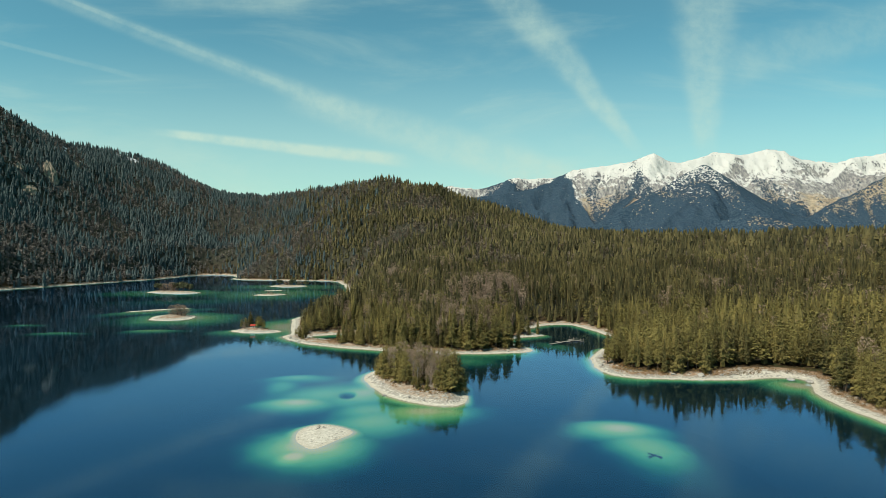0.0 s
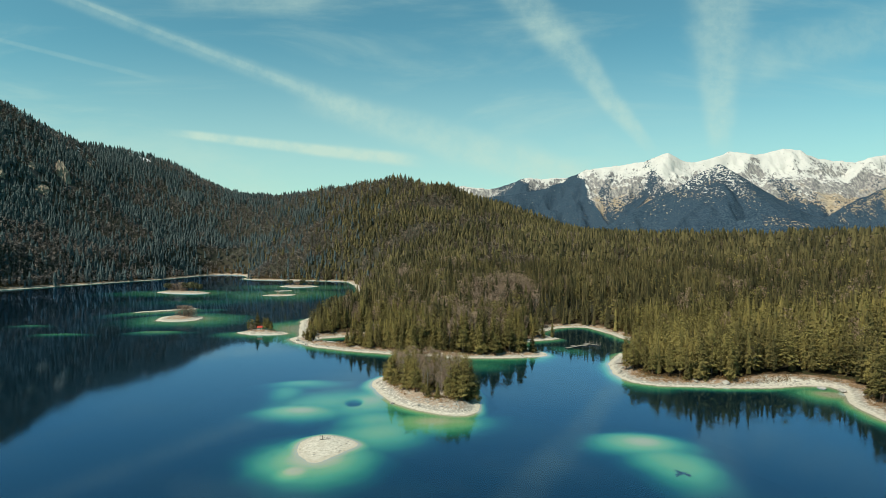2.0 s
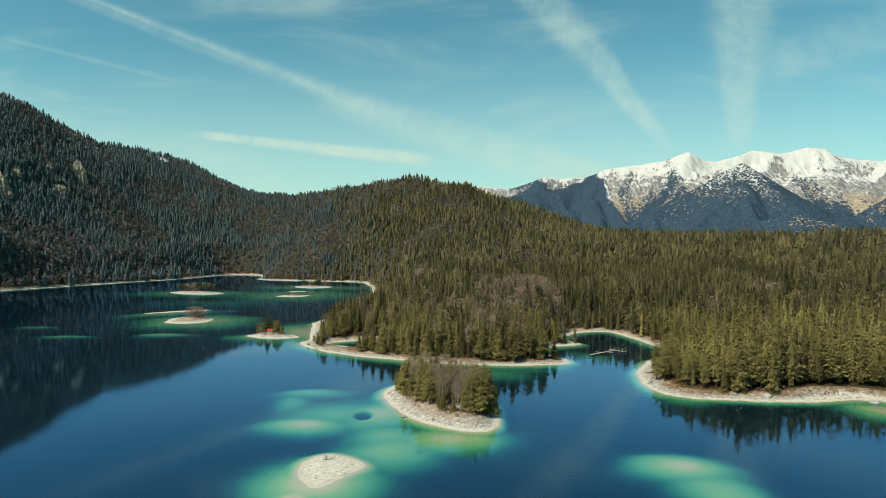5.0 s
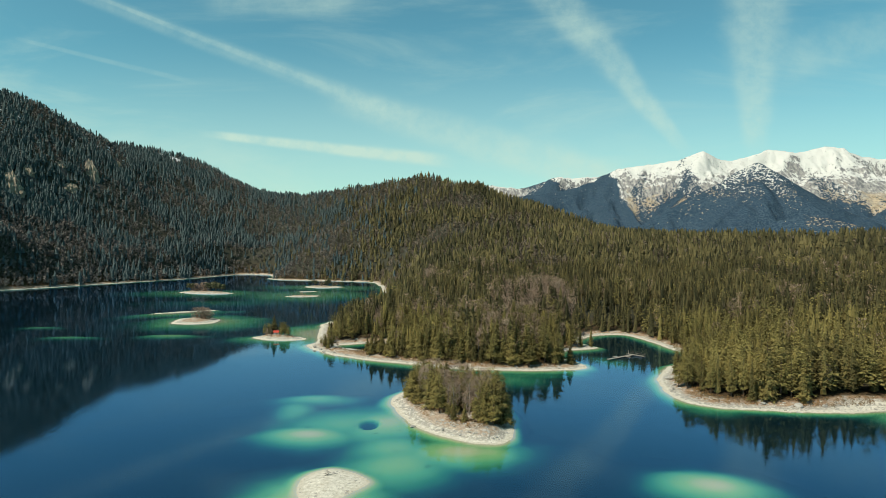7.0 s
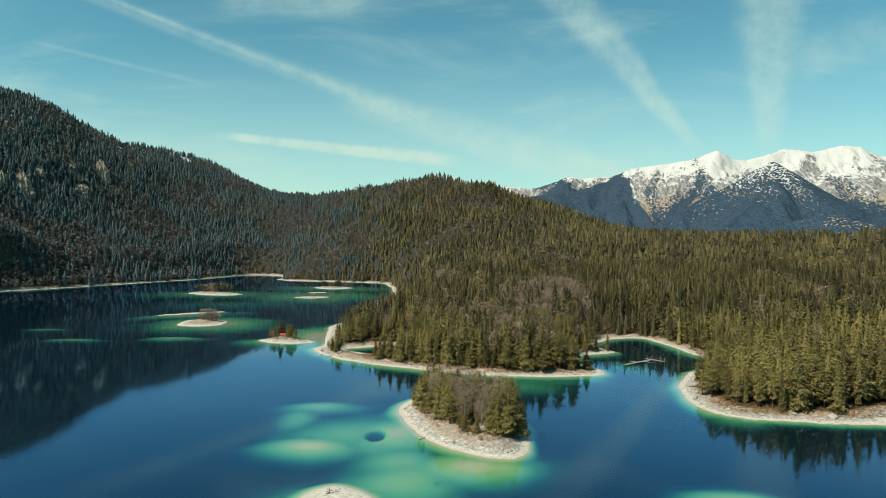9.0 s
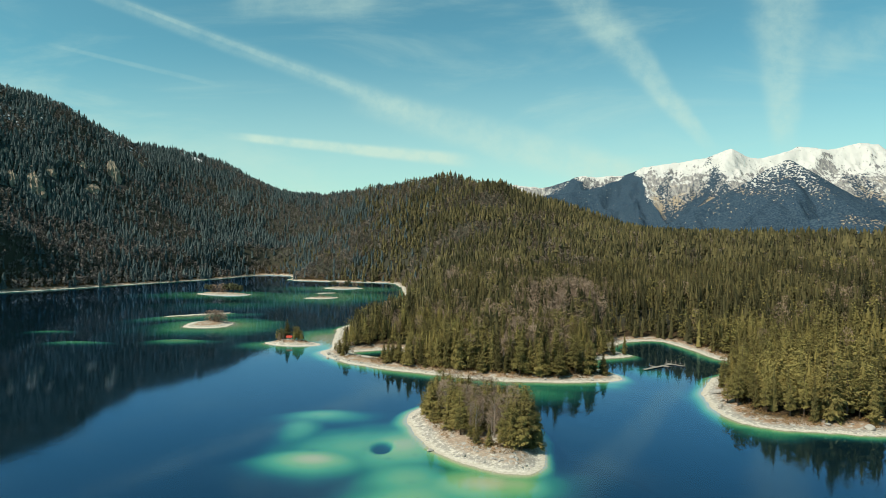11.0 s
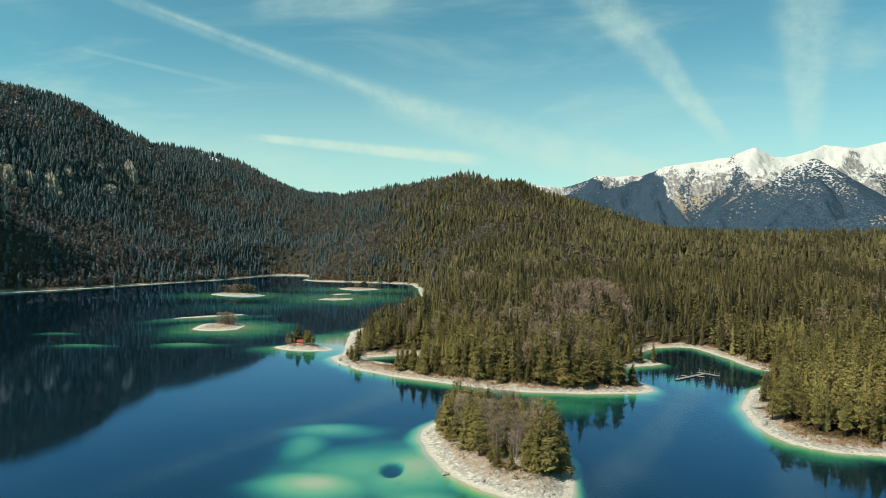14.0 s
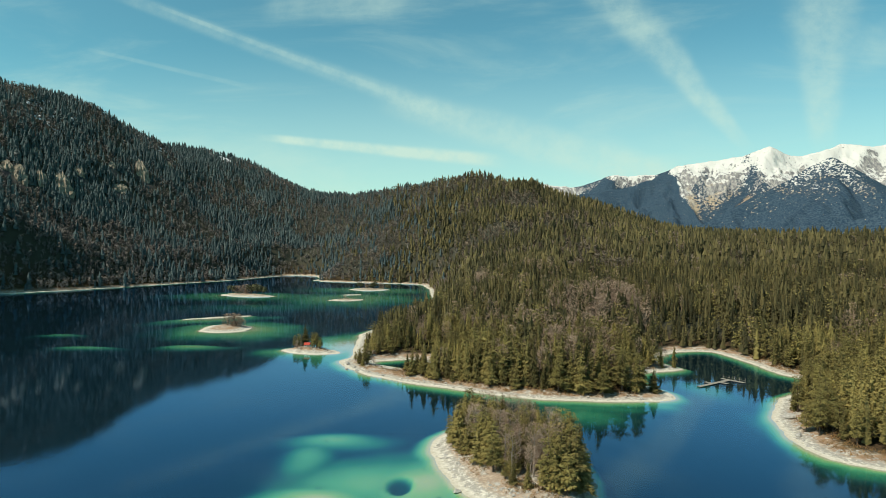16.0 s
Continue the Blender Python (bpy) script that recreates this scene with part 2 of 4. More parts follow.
def surface(x, y):
    """Height of the ground or lake bed, and distance inland."""
    d, top = land_by(x, y)
    inland = np.maximum(d, 0)
    rise = np.maximum(hills(x, y), 3.0)
    rough = (fbm(x, y, 60, 4, 21) - 0.5) * 10 + (ridged(x, y, 260, 4, 33) - 0.62) * np.clip(rise - 60, 0, 130) * 0.40 * (1 - 0.7 * smooth(1180, 1000, y) * smooth(-560, -640, x))
    main = 0.07 * np.minimum(inland, 9) + 1.3 * smooth(8, 16, inland) + (rise + rough * smooth(20, 120, inland)) * smooth(6, 75, inland)
    isle = 0.07 * np.minimum(inland, 8) + np.maximum(top, 0) * smooth(2, 14, inland)
    small = (fbm(x, y, 5, 3, 3) - 0.5) * 0.26 * smooth(0.5, 5, inland)
    up = np.where(top >= 0, isle, main) + small
    w = np.maximum(-d, 0)
    drop = 1 + 3.0 * np.exp(-((x - 30) / 13) ** 2 - ((y - 302) / 36) ** 2) + 4.0 * smooth(98, 118, x) * smooth(186, 165, x) * smooth(280, 300, y) * smooth(345, 335, y)
    bed = -(0.45 * w + 0.09 * w * w) * drop
    bed = np.maximum(bed, -24 - 3 * fbm(x, y, 80, 3, 13))
    for cx, cy, a, b, turn, t, gain in SHOALS:
        c, s = math.cos(radians(turn)), math.sin(radians(turn))
        u, v = ((x - cx) * c + (y - cy) * s) / a, ((y - cy) * c - (x - cx) * s) / b
        q = u * u + v * v
        wob = 1 + (fbm(x, y, 22, 3, 17) - 0.5) * 0.9
        shoal = -(t + gain * q * wob)
        k = 1.2
        gap = np.clip(0.5 + 0.5 * (shoal - bed) / k, 0, 1)
        bed = np.where(q < 9, bed * (1 - gap) + shoal * gap + k * gap * (1 - gap) * 0.5, bed)
    hole = ((x + 37.5 + 0.1 * (y - 292)) / 3.5) ** 2 + ((y - 292) / 6.0) ** 2
    bed = bed - 7.0 * np.exp(-hole ** 3)
    bed = np.minimum(bed, -0.12 * np.minimum(w, 3)) * BED_SCALE
    return np.where(d > 0, up, bed), d


# ---- materials ----
def material(name, rough=0.8, metal=0.0):
    m = bpy.data.materials.new(name)
    m.use_nodes = True
    n = Nodes(m.node_tree)
    out = n.add("ShaderNodeOutputMaterial")
    b = n.add("ShaderNodeBsdfPrincipled", {"Roughness": rough, "Metallic": metal})
    n.t.links.new(b.outputs[0], out.inputs[0])
    b.inputs["Specular IOR Level"].default_value = 0.25
    return m, n, b


def bump(n, b, height, strength, distance):
    k = n.add("ShaderNodeBump", {"Height": height, "Strength": strength, "Distance": distance})
    n.t.links.new(k.outputs[0], b.inputs["Normal"])


def plain(name, colour, rough=0.7, vary=0.25, scale=3.0, metal=0.0):
    """Paint, wood or stone with grain at two scales."""
    m, n, b = material(name, rough, metal)
    p = n.add("ShaderNodeTexCoord").outputs["Object"]
    f = n.math("ADD", n.math("MULTIPLY", n.noise(p, scale), 0.6), n.math("MULTIPLY", n.noise(p, scale * 9), 0.4))
    dark, light = tuple(c * (1 - vary) for c in colour), tuple(min(1, c * (1 + vary)) for c in colour)
    n.put(b.inputs["Base Color"], n.ramp(f, [(0.3, dark), (0.7, light)]))
    bump(n, b, n.noise(p, scale * 6), 0.3, 0.03)
    return m


def ground_material():
    m, n, b = material("ground_and_lake_bed", 0.95)
    b.inputs["Specular IOR Level"].default_value = 0.05
    p = n.add("ShaderNodeNewGeometry").outputs["Position"]
    z = n.add("ShaderNodeSeparateXYZ", {0: p}).outputs[2]
    inland = n.add("ShaderNodeAttribute", attribute_name="inland").outputs["Fac"]
    rock = n.add("ShaderNodeAttribute", attribute_name="rock").outputs["Fac"]
    snow = n.add("ShaderNodeAttribute", attribute_name="snow").outputs["Fac"]
    coarse, fine = n.noise(p, 0.09, 5), n.noise(p, 0.8, 6, 0.65)
    pebbles = n.noise(p, 3.5, 3, 0.7)
    gravel = n.mix(n.remap(fine, 0.3, 0.7), (0.42, 0.38, 0.30, 1), (0.66, 0.61, 0.51, 1))
    gravel = n.mix(n.remap(pebbles, 0.55, 0.75, 0, 0.5), gravel, (0.30, 0.27, 0.22, 1))
    slabs = n.math("MULTIPLY", n.remap(n.noise(p, 0.6, 6, 0.75), 0.42, 0.53), n.remap(inland, 2.2, 4.2))
    gravel = n.mix(n.math("MULTIPLY", slabs, 0.75), gravel, (0.235, 0.215, 0.185, 1))
    rusty = n.math("MULTIPLY", n.remap(n.noise(p, 0.25, 4, 0.65), 0.36, 0.54), n.remap(inland, 5.0, 8.5, 0.0, 0.8))
    gravel = n.mix(rusty, gravel, (0.27, 0.16, 0.085, 1))
    wet = n.remap(z, 0.02, 0.22, 1.0, 0.0)
    gravel = n.mix(n.math("MULTIPLY", wet, 0.45), gravel, (0.44, 0.39, 0.29, 1))
    litter = n.mix(n.remap(fine, 0.35, 0.7), (0.026, 0.022, 0.013, 1), (0.10, 0.062, 0.032, 1))
    litter = n.mix(n.remap(coarse, 0.5, 0.68, 0, 0.7), litter, (0.035, 0.042, 0.016, 1))
    litter = n.mix(n.remap(inland, 20.0, 45.0, 0.0, 0.88), litter, (0.046, 0.047, 0.034, 1))
    edge = n.math("ADD", inland, n.math("MULTIPLY", n.math("SUBTRACT", fine, 0.5), 9.0))
    land = n.mix(n.remap(edge, 10.5, 15.0), gravel, litter)
    # rock painted dark grey for the shade of steep faces the smooth slope lacks
    stone = n.mix(n.remap(n.noise(p, 0.06, 6, 0.7), 0.4, 0.62), (0.035, 0.036, 0.038, 1), (0.13, 0.115, 0.095, 1))
    land = n.mix(rock, land, stone)
    patchy = n.remap(n.math("ADD", n.noise(p, 0.10, 3, 0.6), n.math("MULTIPLY", snow, 0.30)), 0.74, 0.79)
    land = n.mix(patchy, land, (0.78, 0.80, 0.82, 1))
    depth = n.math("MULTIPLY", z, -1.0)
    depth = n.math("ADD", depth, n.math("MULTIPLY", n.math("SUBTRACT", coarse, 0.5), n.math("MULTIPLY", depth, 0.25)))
    # bed tinted green to near black by depth, for light the water would absorb
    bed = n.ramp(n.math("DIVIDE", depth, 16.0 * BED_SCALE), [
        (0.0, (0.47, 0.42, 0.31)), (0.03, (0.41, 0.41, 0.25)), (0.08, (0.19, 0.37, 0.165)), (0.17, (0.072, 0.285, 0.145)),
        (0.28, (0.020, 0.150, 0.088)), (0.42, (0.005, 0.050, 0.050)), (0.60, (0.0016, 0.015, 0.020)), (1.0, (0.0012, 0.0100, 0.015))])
    weed = n.math("MULTIPLY", n.remap(n.noise(p, 0.22, 4, 0.6), 0.60, 0.72, 0, 0.5), n.math("MULTIPLY", n.remap(depth, 0.5 * BED_SCALE, 2.0 * BED_SCALE), n.remap(depth, 5.0 * BED_SCALE, 3.0 * BED_SCALE)))
    bed = n.mix(weed, bed, (0.03, 0.10, 0.06, 1))
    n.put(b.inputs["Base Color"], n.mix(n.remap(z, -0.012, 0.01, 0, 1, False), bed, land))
    bump(n, b, n.math("ADD", fine, n.math("MULTIPLY", pebbles, 0.4)), n.remap(z, -0.25, 0.1, 0.0, 0.55), 0.6)
    return m


def water_material():
    m = bpy.data.materials.new("clear_lake_water")
    m.use_nodes = True
    n = Nodes(m.node_tree)
    out = n.add("ShaderNodeOutputMaterial")
    p = n.add("ShaderNodeNewGeometry").outputs["Position"]
    swell = n.math("ADD", n.noise(p, 0.35, 3, 0.5), n.math("MULTIPLY", n.noise(p, 1.6, 2, 0.5), 0.25))
    calm = n.remap(n.noise(p, 0.012, 3, 0.5), 0.35, 0.7, 0.25, 1.0)
    k = n.add("ShaderNodeBump", {"Height": swell, "Strength": n.math("MULTIPLY", calm, 0.07), "Distance": 0.25})
    gloss = n.add("ShaderNodeBsdfGlossy", {"Color": (0.41, 0.64, 1.0, 1), "Roughness": 0.04, "Normal": k.outputs[0]})
    clear = n.add("ShaderNodeBsdfTransparent", {"Color": (0.96, 0.99, 0.98, 1)})
    facing = n.add("ShaderNodeLayerWeight", {"Blend": 0.5, "Normal": k.outputs[0]}).outputs["Facing"]
    sheen = n.math("MULTIPLY_ADD", n.math("POWER", facing, 3.7), 0.99, 0.035)
    mix = n.add("ShaderNodeMixShader", {0: sheen, 1: clear.outputs[0], 2: gloss.outputs[0]})
    n.t.links.new(mix.outputs[0], out.inputs[0])
    return m


def foliage_material(name, dark, light, single, rough=0.75):
    """Needles or twigs; trees differ by object, or by the tint each tree carries."""
    m, n, b = material(name, rough)
    b.inputs["Specular IOR Level"].default_value = 0.12
    if single:
        f = n.add("ShaderNodeObjectInfo").outputs["Random"]
    else:
        f = n.add("ShaderNodeAttribute", attribute_name="tint").outputs["Fac"]
    p = n.add("ShaderNodeNewGeometry").outputs["Position"]
    bough = n.add("ShaderNodeNewGeometry").outputs["Random Per Island"]
    g = n.math("ADD", n.math("MULTIPLY", f, 0.70), n.math("ADD", n.math("MULTIPLY", n.noise(p, 0.5, 3), 0.18), n.math("MULTIPLY", bough, 0.20)))
    n.put(b.inputs["Base Color"], n.ramp(g, [(0.05, dark), (0.95, light)]))
    return m


M_GROUND = ground_material()
M_WATER = water_material()
# mountain woods: bluish needles and greyer twigs have the distance haze in their colour
HAZE_SPRUCE = ((0.034, 0.052, 0.053), (0.088, 0.114, 0.107))
HAZE_BARE = ((0.105, 0.093, 0.082), (0.200, 0.174, 0.150))
HILL_BARE = ((0.10, 0.076, 0.054), (0.215, 0.165, 0.118))
SPRUCE = ((0.058, 0.050, 0.019), (0.245, 0.194, 0.062))
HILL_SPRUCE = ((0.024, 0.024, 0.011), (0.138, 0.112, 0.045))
PINE = ((0.090, 0.078, 0.026), (0.275, 0.222, 0.070))
BARE = ((0.165, 0.114, 0.080), (0.350, 0.250, 0.180))
M_SPRUCE, M_SPRUCE_FAR = foliage_material("spruce_needles", *SPRUCE, True), foliage_material("spruce_forest", *SPRUCE, False)
M_PINE, M_PINE_FAR = foliage_material("pine_needles", *PINE, True), foliage_material("pine_forest", *PINE, False)
M_BARE, M_BARE_FAR = foliage_material("bare_twigs", *BARE, True), foliage_material("leafless_forest", *BARE, False)
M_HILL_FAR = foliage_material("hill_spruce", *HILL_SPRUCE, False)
M_HILL_BARE = foliage_material("hill_leafless", *HILL_BARE, False)
M_HAZE_FAR, M_HAZE_BARE_FAR = foliage_material("mountain_spruce", *HAZE_SPRUCE, False), foliage_material("mountain_leafless", *HAZE_BARE, False)
M_BUSH = foliage_material("brown_brush", (0.085, 0.062, 0.026), (0.30, 0.165, 0.065), False)
M_SHRUB = foliage_material("shrub_leaves", (0.045, 0.050, 0.024), (0.105, 0.100, 0.050), True)
M_BARK = plain("bark", (0.11, 0.075, 0.05), 0.9, 0.4, 2.0)
M_PALE_BARK = plain("pale_bark", (0.21, 0.18, 0.145), 0.9, 0.35, 2.0)
M_STONE = plain("limestone", (0.33, 0.305, 0.262), 0.9, 0.42, 0.8)
M_WOOD = plain("grey_weathered_wood", (0.24, 0.21, 0.17), 0.85, 0.3, 2.0)
M_SODDEN = plain("dark_sodden_wood", (0.075, 0.062, 0.05), 0.85, 0.3, 2.0)
M_RED = plain("red_roof_sheet", (0.42, 0.055, 0.03), 0.6, 0.25, 1.5)
M_WALL = plain("whitewashed_wall", (0.62, 0.58, 0.50), 0.85, 0.2, 1.5)
M_DARK = plain("dark_window", (0.03, 0.035, 0.04), 0.2, 0.2, 1.0)


# ---- meshes ----
def mesh_of(name, verts, faces, mat, attrs=None, flat=True):
    """A mesh from arrays: verts (n,3); faces (m,3) or (m,4)."""
    verts, faces = np.asarray(verts, np.float32), np.asarray(faces, np.int32)
    me = bpy.data.meshes.new(name)
    me.vertices.add(len(verts))
    me.vertices.foreach_set("co", verts.ravel())
    k = faces.shape[1]
    me.loops.add(faces.size)
    me.loops.foreach_set("vertex_index", faces.ravel())
    me.polygons.add(len(faces))
    me.polygons.foreach_set("loop_start", np.arange(0, faces.size, k, dtype=np.int32))
    me.polygons.foreach_set("use_smooth", np.full(len(faces), not flat))
    for key, values in (attrs or {}).items():
        a = me.attributes.new(key, "FLOAT", "POINT")
        a.data.foreach_set("value", np.asarray(values, np.float32))
    me.update(calc_edges=True)
    me.materials.append(mat)
    return me


def part(name, me, parent, label="", at=None):
    ob = new(name, me)
    ob.parent = parent
    if at is not None:
        ob.matrix_basis = at
    return tagged(ob, label) if label else ob


def joined(pieces):
    """Several (verts, tris) as one."""
    vs, fs, o = [], [], 0
    for v, f in pieces:
        vs.append(np.asarray(v, float))
        fs.append(np.asarray(f, int) + o)
        o += len(v)
    return np.concatenate(vs), np.concatenate(fs)


def boxed(sx, sy, sz, cx=0.0, cy=0.0, cz=0.0, bevel=0.0):
    bm = bmesh.new()
    bmesh.ops.create_cube(bm, size=1.0)
    bmesh.ops.scale(bm, vec=(sx, sy, sz), verts=bm.verts)
    if bevel:
        bmesh.ops.bevel(bm, geom=bm.edges[:], offset=bevel, segments=1, affect="EDGES")
    bmesh.ops.translate(bm, vec=(cx, cy, cz), verts=bm.verts)
    return bm


def bm_mesh(name, bm, mat):
    me = bpy.data.meshes.new(name)
    bm.to_mesh(me)
    bm.free()
    me.materials.append(mat)
    return me


# ---- ground, lake ----
def ground():
    fine = np.linspace(-50, 46, 350)
    rest = np.linspace(46, 310, 66)[1:-1]
    az = np.radians(np.concatenate([fine, rest]))
    r = [0.0, 30, 60, 90, 120]
    while r[-1] < 4950:
        r.append(r[-1] + max(0.9, r[-1] * (0.0068 if r[-1] < 1600 else 0.011 if r[-1] < 2400 else 0.06)))
    r = np.array(r)
    rr, aa = np.meshgrid(r, az, indexing="ij")
    x, y = rr * np.sin(aa), rr * np.cos(aa)
    z, d = surface(x.ravel(), y.ravel())
    x, y = x.ravel(), y.ravel()
    top = land_by(x, y)[1]
    rock = rock_at(x, y)
    snow = snow_at(x, y, z)[0]
    z = z + rock * (ridged(x, y, 70, 4, 51) - 0.5) * 12
    nr, na = len(r), len(az)
    i, j = np.meshgrid(np.arange(nr - 1), np.arange(na), indexing="ij")
    i, j = i.ravel(), j.ravel()
    k = (j + 1) % na
    faces = np.stack([i * na + j, i * na + k, (i + 1) * na + k, (i + 1) * na + j], 1)
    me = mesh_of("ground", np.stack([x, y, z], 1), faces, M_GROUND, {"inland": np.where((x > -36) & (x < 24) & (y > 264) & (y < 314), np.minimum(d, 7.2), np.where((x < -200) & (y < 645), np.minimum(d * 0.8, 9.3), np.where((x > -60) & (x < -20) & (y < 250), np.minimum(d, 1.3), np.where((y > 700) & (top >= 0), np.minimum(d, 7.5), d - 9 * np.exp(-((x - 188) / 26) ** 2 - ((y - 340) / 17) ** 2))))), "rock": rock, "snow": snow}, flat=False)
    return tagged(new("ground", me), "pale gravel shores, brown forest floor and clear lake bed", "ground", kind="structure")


CRAGS = [(-849, 1413, 10, 34), (-838, 1155, 12, 30), (-847, 1113, 8, 24), (-857, 1079, 9, 24), (-829, 1303, 10, 14), (-832, 1316, 8, 10),
         (-877, 1071, 8, 16), (-866, 1330, 6, 12), (-898, 1600, 7, 12), (-858, 1220, 8, 16), (-909, 1173, 6, 10)]
CLIFFS = [(cx + 9, cy - 7, 2.1 * cw, 2.1 * cw) for cx, cy, cw, ch in CRAGS]


def rock_at(x, y):
    m = np.zeros(np.shape(x))
    for cx, cy, a, b in CLIFFS:
        q = np.hypot((x - cx) / a, (y - cy) / b)
        m = np.maximum(m, smooth(1.25, 0.5, q))
    return np.clip(m * smooth(0.30, 0.50, fbm(x, y, 26, 3, 61)) * 1.3, 0, 1)


def snow_at(x, y, z):
    """Where snow may lie, broadly; and the open snowy pasture below the crest."""
    high = smooth(230, 330, z) * smooth(0.46, 0.60, fbm(x, y, 120, 2, 73)) * (y < 2300)
    pasture = smooth(1.2, 0.6, np.hypot((x + 948) / 40, (y - 1972) / 40))
    return np.clip(0.62 * high + pasture, 0, 1), pasture


ground()
n_side = 40
gx, gy = np.meshgrid(np.linspace(-960, 420, n_side), np.linspace(-800, 1600, n_side), indexing="ij")
gi, gj = [a.ravel() for a in np.meshgrid(np.arange(n_side - 1), np.arange(n_side - 1), indexing="ij")]
quads = np.stack([gi * n_side + gj, (gi + 1) * n_side + gj, (gi + 1) * n_side + gj + 1, gi * n_side + gj + 1], 1)
water = new("water", mesh_of("water", np.stack([gx.ravel(), gy.ravel(), np.zeros(gx.size)], 1), quads, M_WATER))
tagged(water, "calm clear blue-green lake water mirroring woods and sky", "lake water", kind="structure")


# ---- far mountains ----
def mountain_material(name, treeline, thinning, snowline, pull, rocky, most=0.97):
    """Trees by number up to the treeline, over snow above the snowline and bleached grass below; grey rock where it is steep."""
    m, n, b = material(name, 0.95)
    b.inputs["Specular IOR Level"].default_value = 0.05
    geo = n.add("ShaderNodeNewGeometry")
    p = geo.outputs["Position"]
    place = n.add("ShaderNodeSeparateXYZ", {0: p})
    z = place.outputs[2]
    level = n.add("ShaderNodeSeparateXYZ", {0: geo.outputs["Normal"]}).outputs[2]
    gully = n.add("ShaderNodeAttribute", attribute_name="gully").outputs["Fac"]
    east = n.add("ShaderNodeAttribute", attribute_name="east").outputs["Fac"]
    down = n.add("ShaderNodeVectorMath", {0: p, 1: (1.0, 0.55, 0.42)}, operation="MULTIPLY").outputs[0]
    big, mid, fine = n.noise(p, 0.0045, 4, 0.6), n.noise(down, 0.022, 5, 0.65), n.noise(p, 0.06, 5, 0.7)
    specks = n.noise(p, 0.085, 1.5, 0.5)
    streaks = n.noise(down, 0.065, 5, 0.72)
    lift = n.math("ADD", n.math("MULTIPLY", n.math("SUBTRACT", mid, 0.5), 230.0), n.math("MULTIPLY", n.math("SUBTRACT", big, 0.5), 260.0))
    h = n.math("ADD", n.math("ADD", z, lift), n.math("MULTIPLY", n.math("SUBTRACT", 0.55, gully), 130.0))
    # bleached open ground and rock
    grass = n.mix(n.remap(fine, 0.35, 0.65), (0.25, 0.19, 0.125, 1), (0.46, 0.37, 0.26, 1))
    rock = n.mix(n.remap(streaks, 0.38, 0.62), (0.15, 0.145, 0.15, 1), (0.36, 0.335, 0.30, 1))
    bare = n.mix(n.remap(n.math("ADD", h, n.math("MULTIPLY", n.math("SUBTRACT", 0.75, level), 400.0)), snowline - 90, snowline + 60), grass, rock)
    # snow, blown off the steep ribs
    hold = n.math("ADD", level, n.math("ADD", n.math("MULTIPLY", n.math("SUBTRACT", streaks, 0.5), 1.3), n.math("MULTIPLY", n.math("SUBTRACT", 0.62, gully), 0.4)))
    hold = n.math("ADD", hold, n.remap(h, snowline + 60, snowline + 330, -0.10, 0.34))
    hold = n.math("SUBTRACT", hold, n.remap(place.outputs[0], 2350.0, 3000.0, 0.0, 0.20))
    snow = n.math("MULTIPLY", n.remap(h, snowline - 45, snowline + 45), n.remap(hold, rocky - 0.05, rocky + 0.07))
    land = n.mix(snow, bare, (0.56, 0.54, 0.495, 1))
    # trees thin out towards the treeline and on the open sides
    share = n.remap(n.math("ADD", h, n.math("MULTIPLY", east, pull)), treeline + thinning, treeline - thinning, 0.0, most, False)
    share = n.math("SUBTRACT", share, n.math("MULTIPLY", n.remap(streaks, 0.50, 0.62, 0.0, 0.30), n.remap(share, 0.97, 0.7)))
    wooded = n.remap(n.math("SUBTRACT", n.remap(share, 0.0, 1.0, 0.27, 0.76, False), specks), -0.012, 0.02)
    # tree colour is shifted to blue, with the haze of distance painted in
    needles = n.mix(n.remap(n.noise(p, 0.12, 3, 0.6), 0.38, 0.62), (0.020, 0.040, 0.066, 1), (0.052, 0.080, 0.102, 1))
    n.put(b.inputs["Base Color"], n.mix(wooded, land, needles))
    bump(n, b, n.math("ADD", mid, n.math("ADD", n.math("MULTIPLY", fine, 0.5), n.math("MULTIPLY", wooded, 0.35))), 0.8, 12.0)
    return m


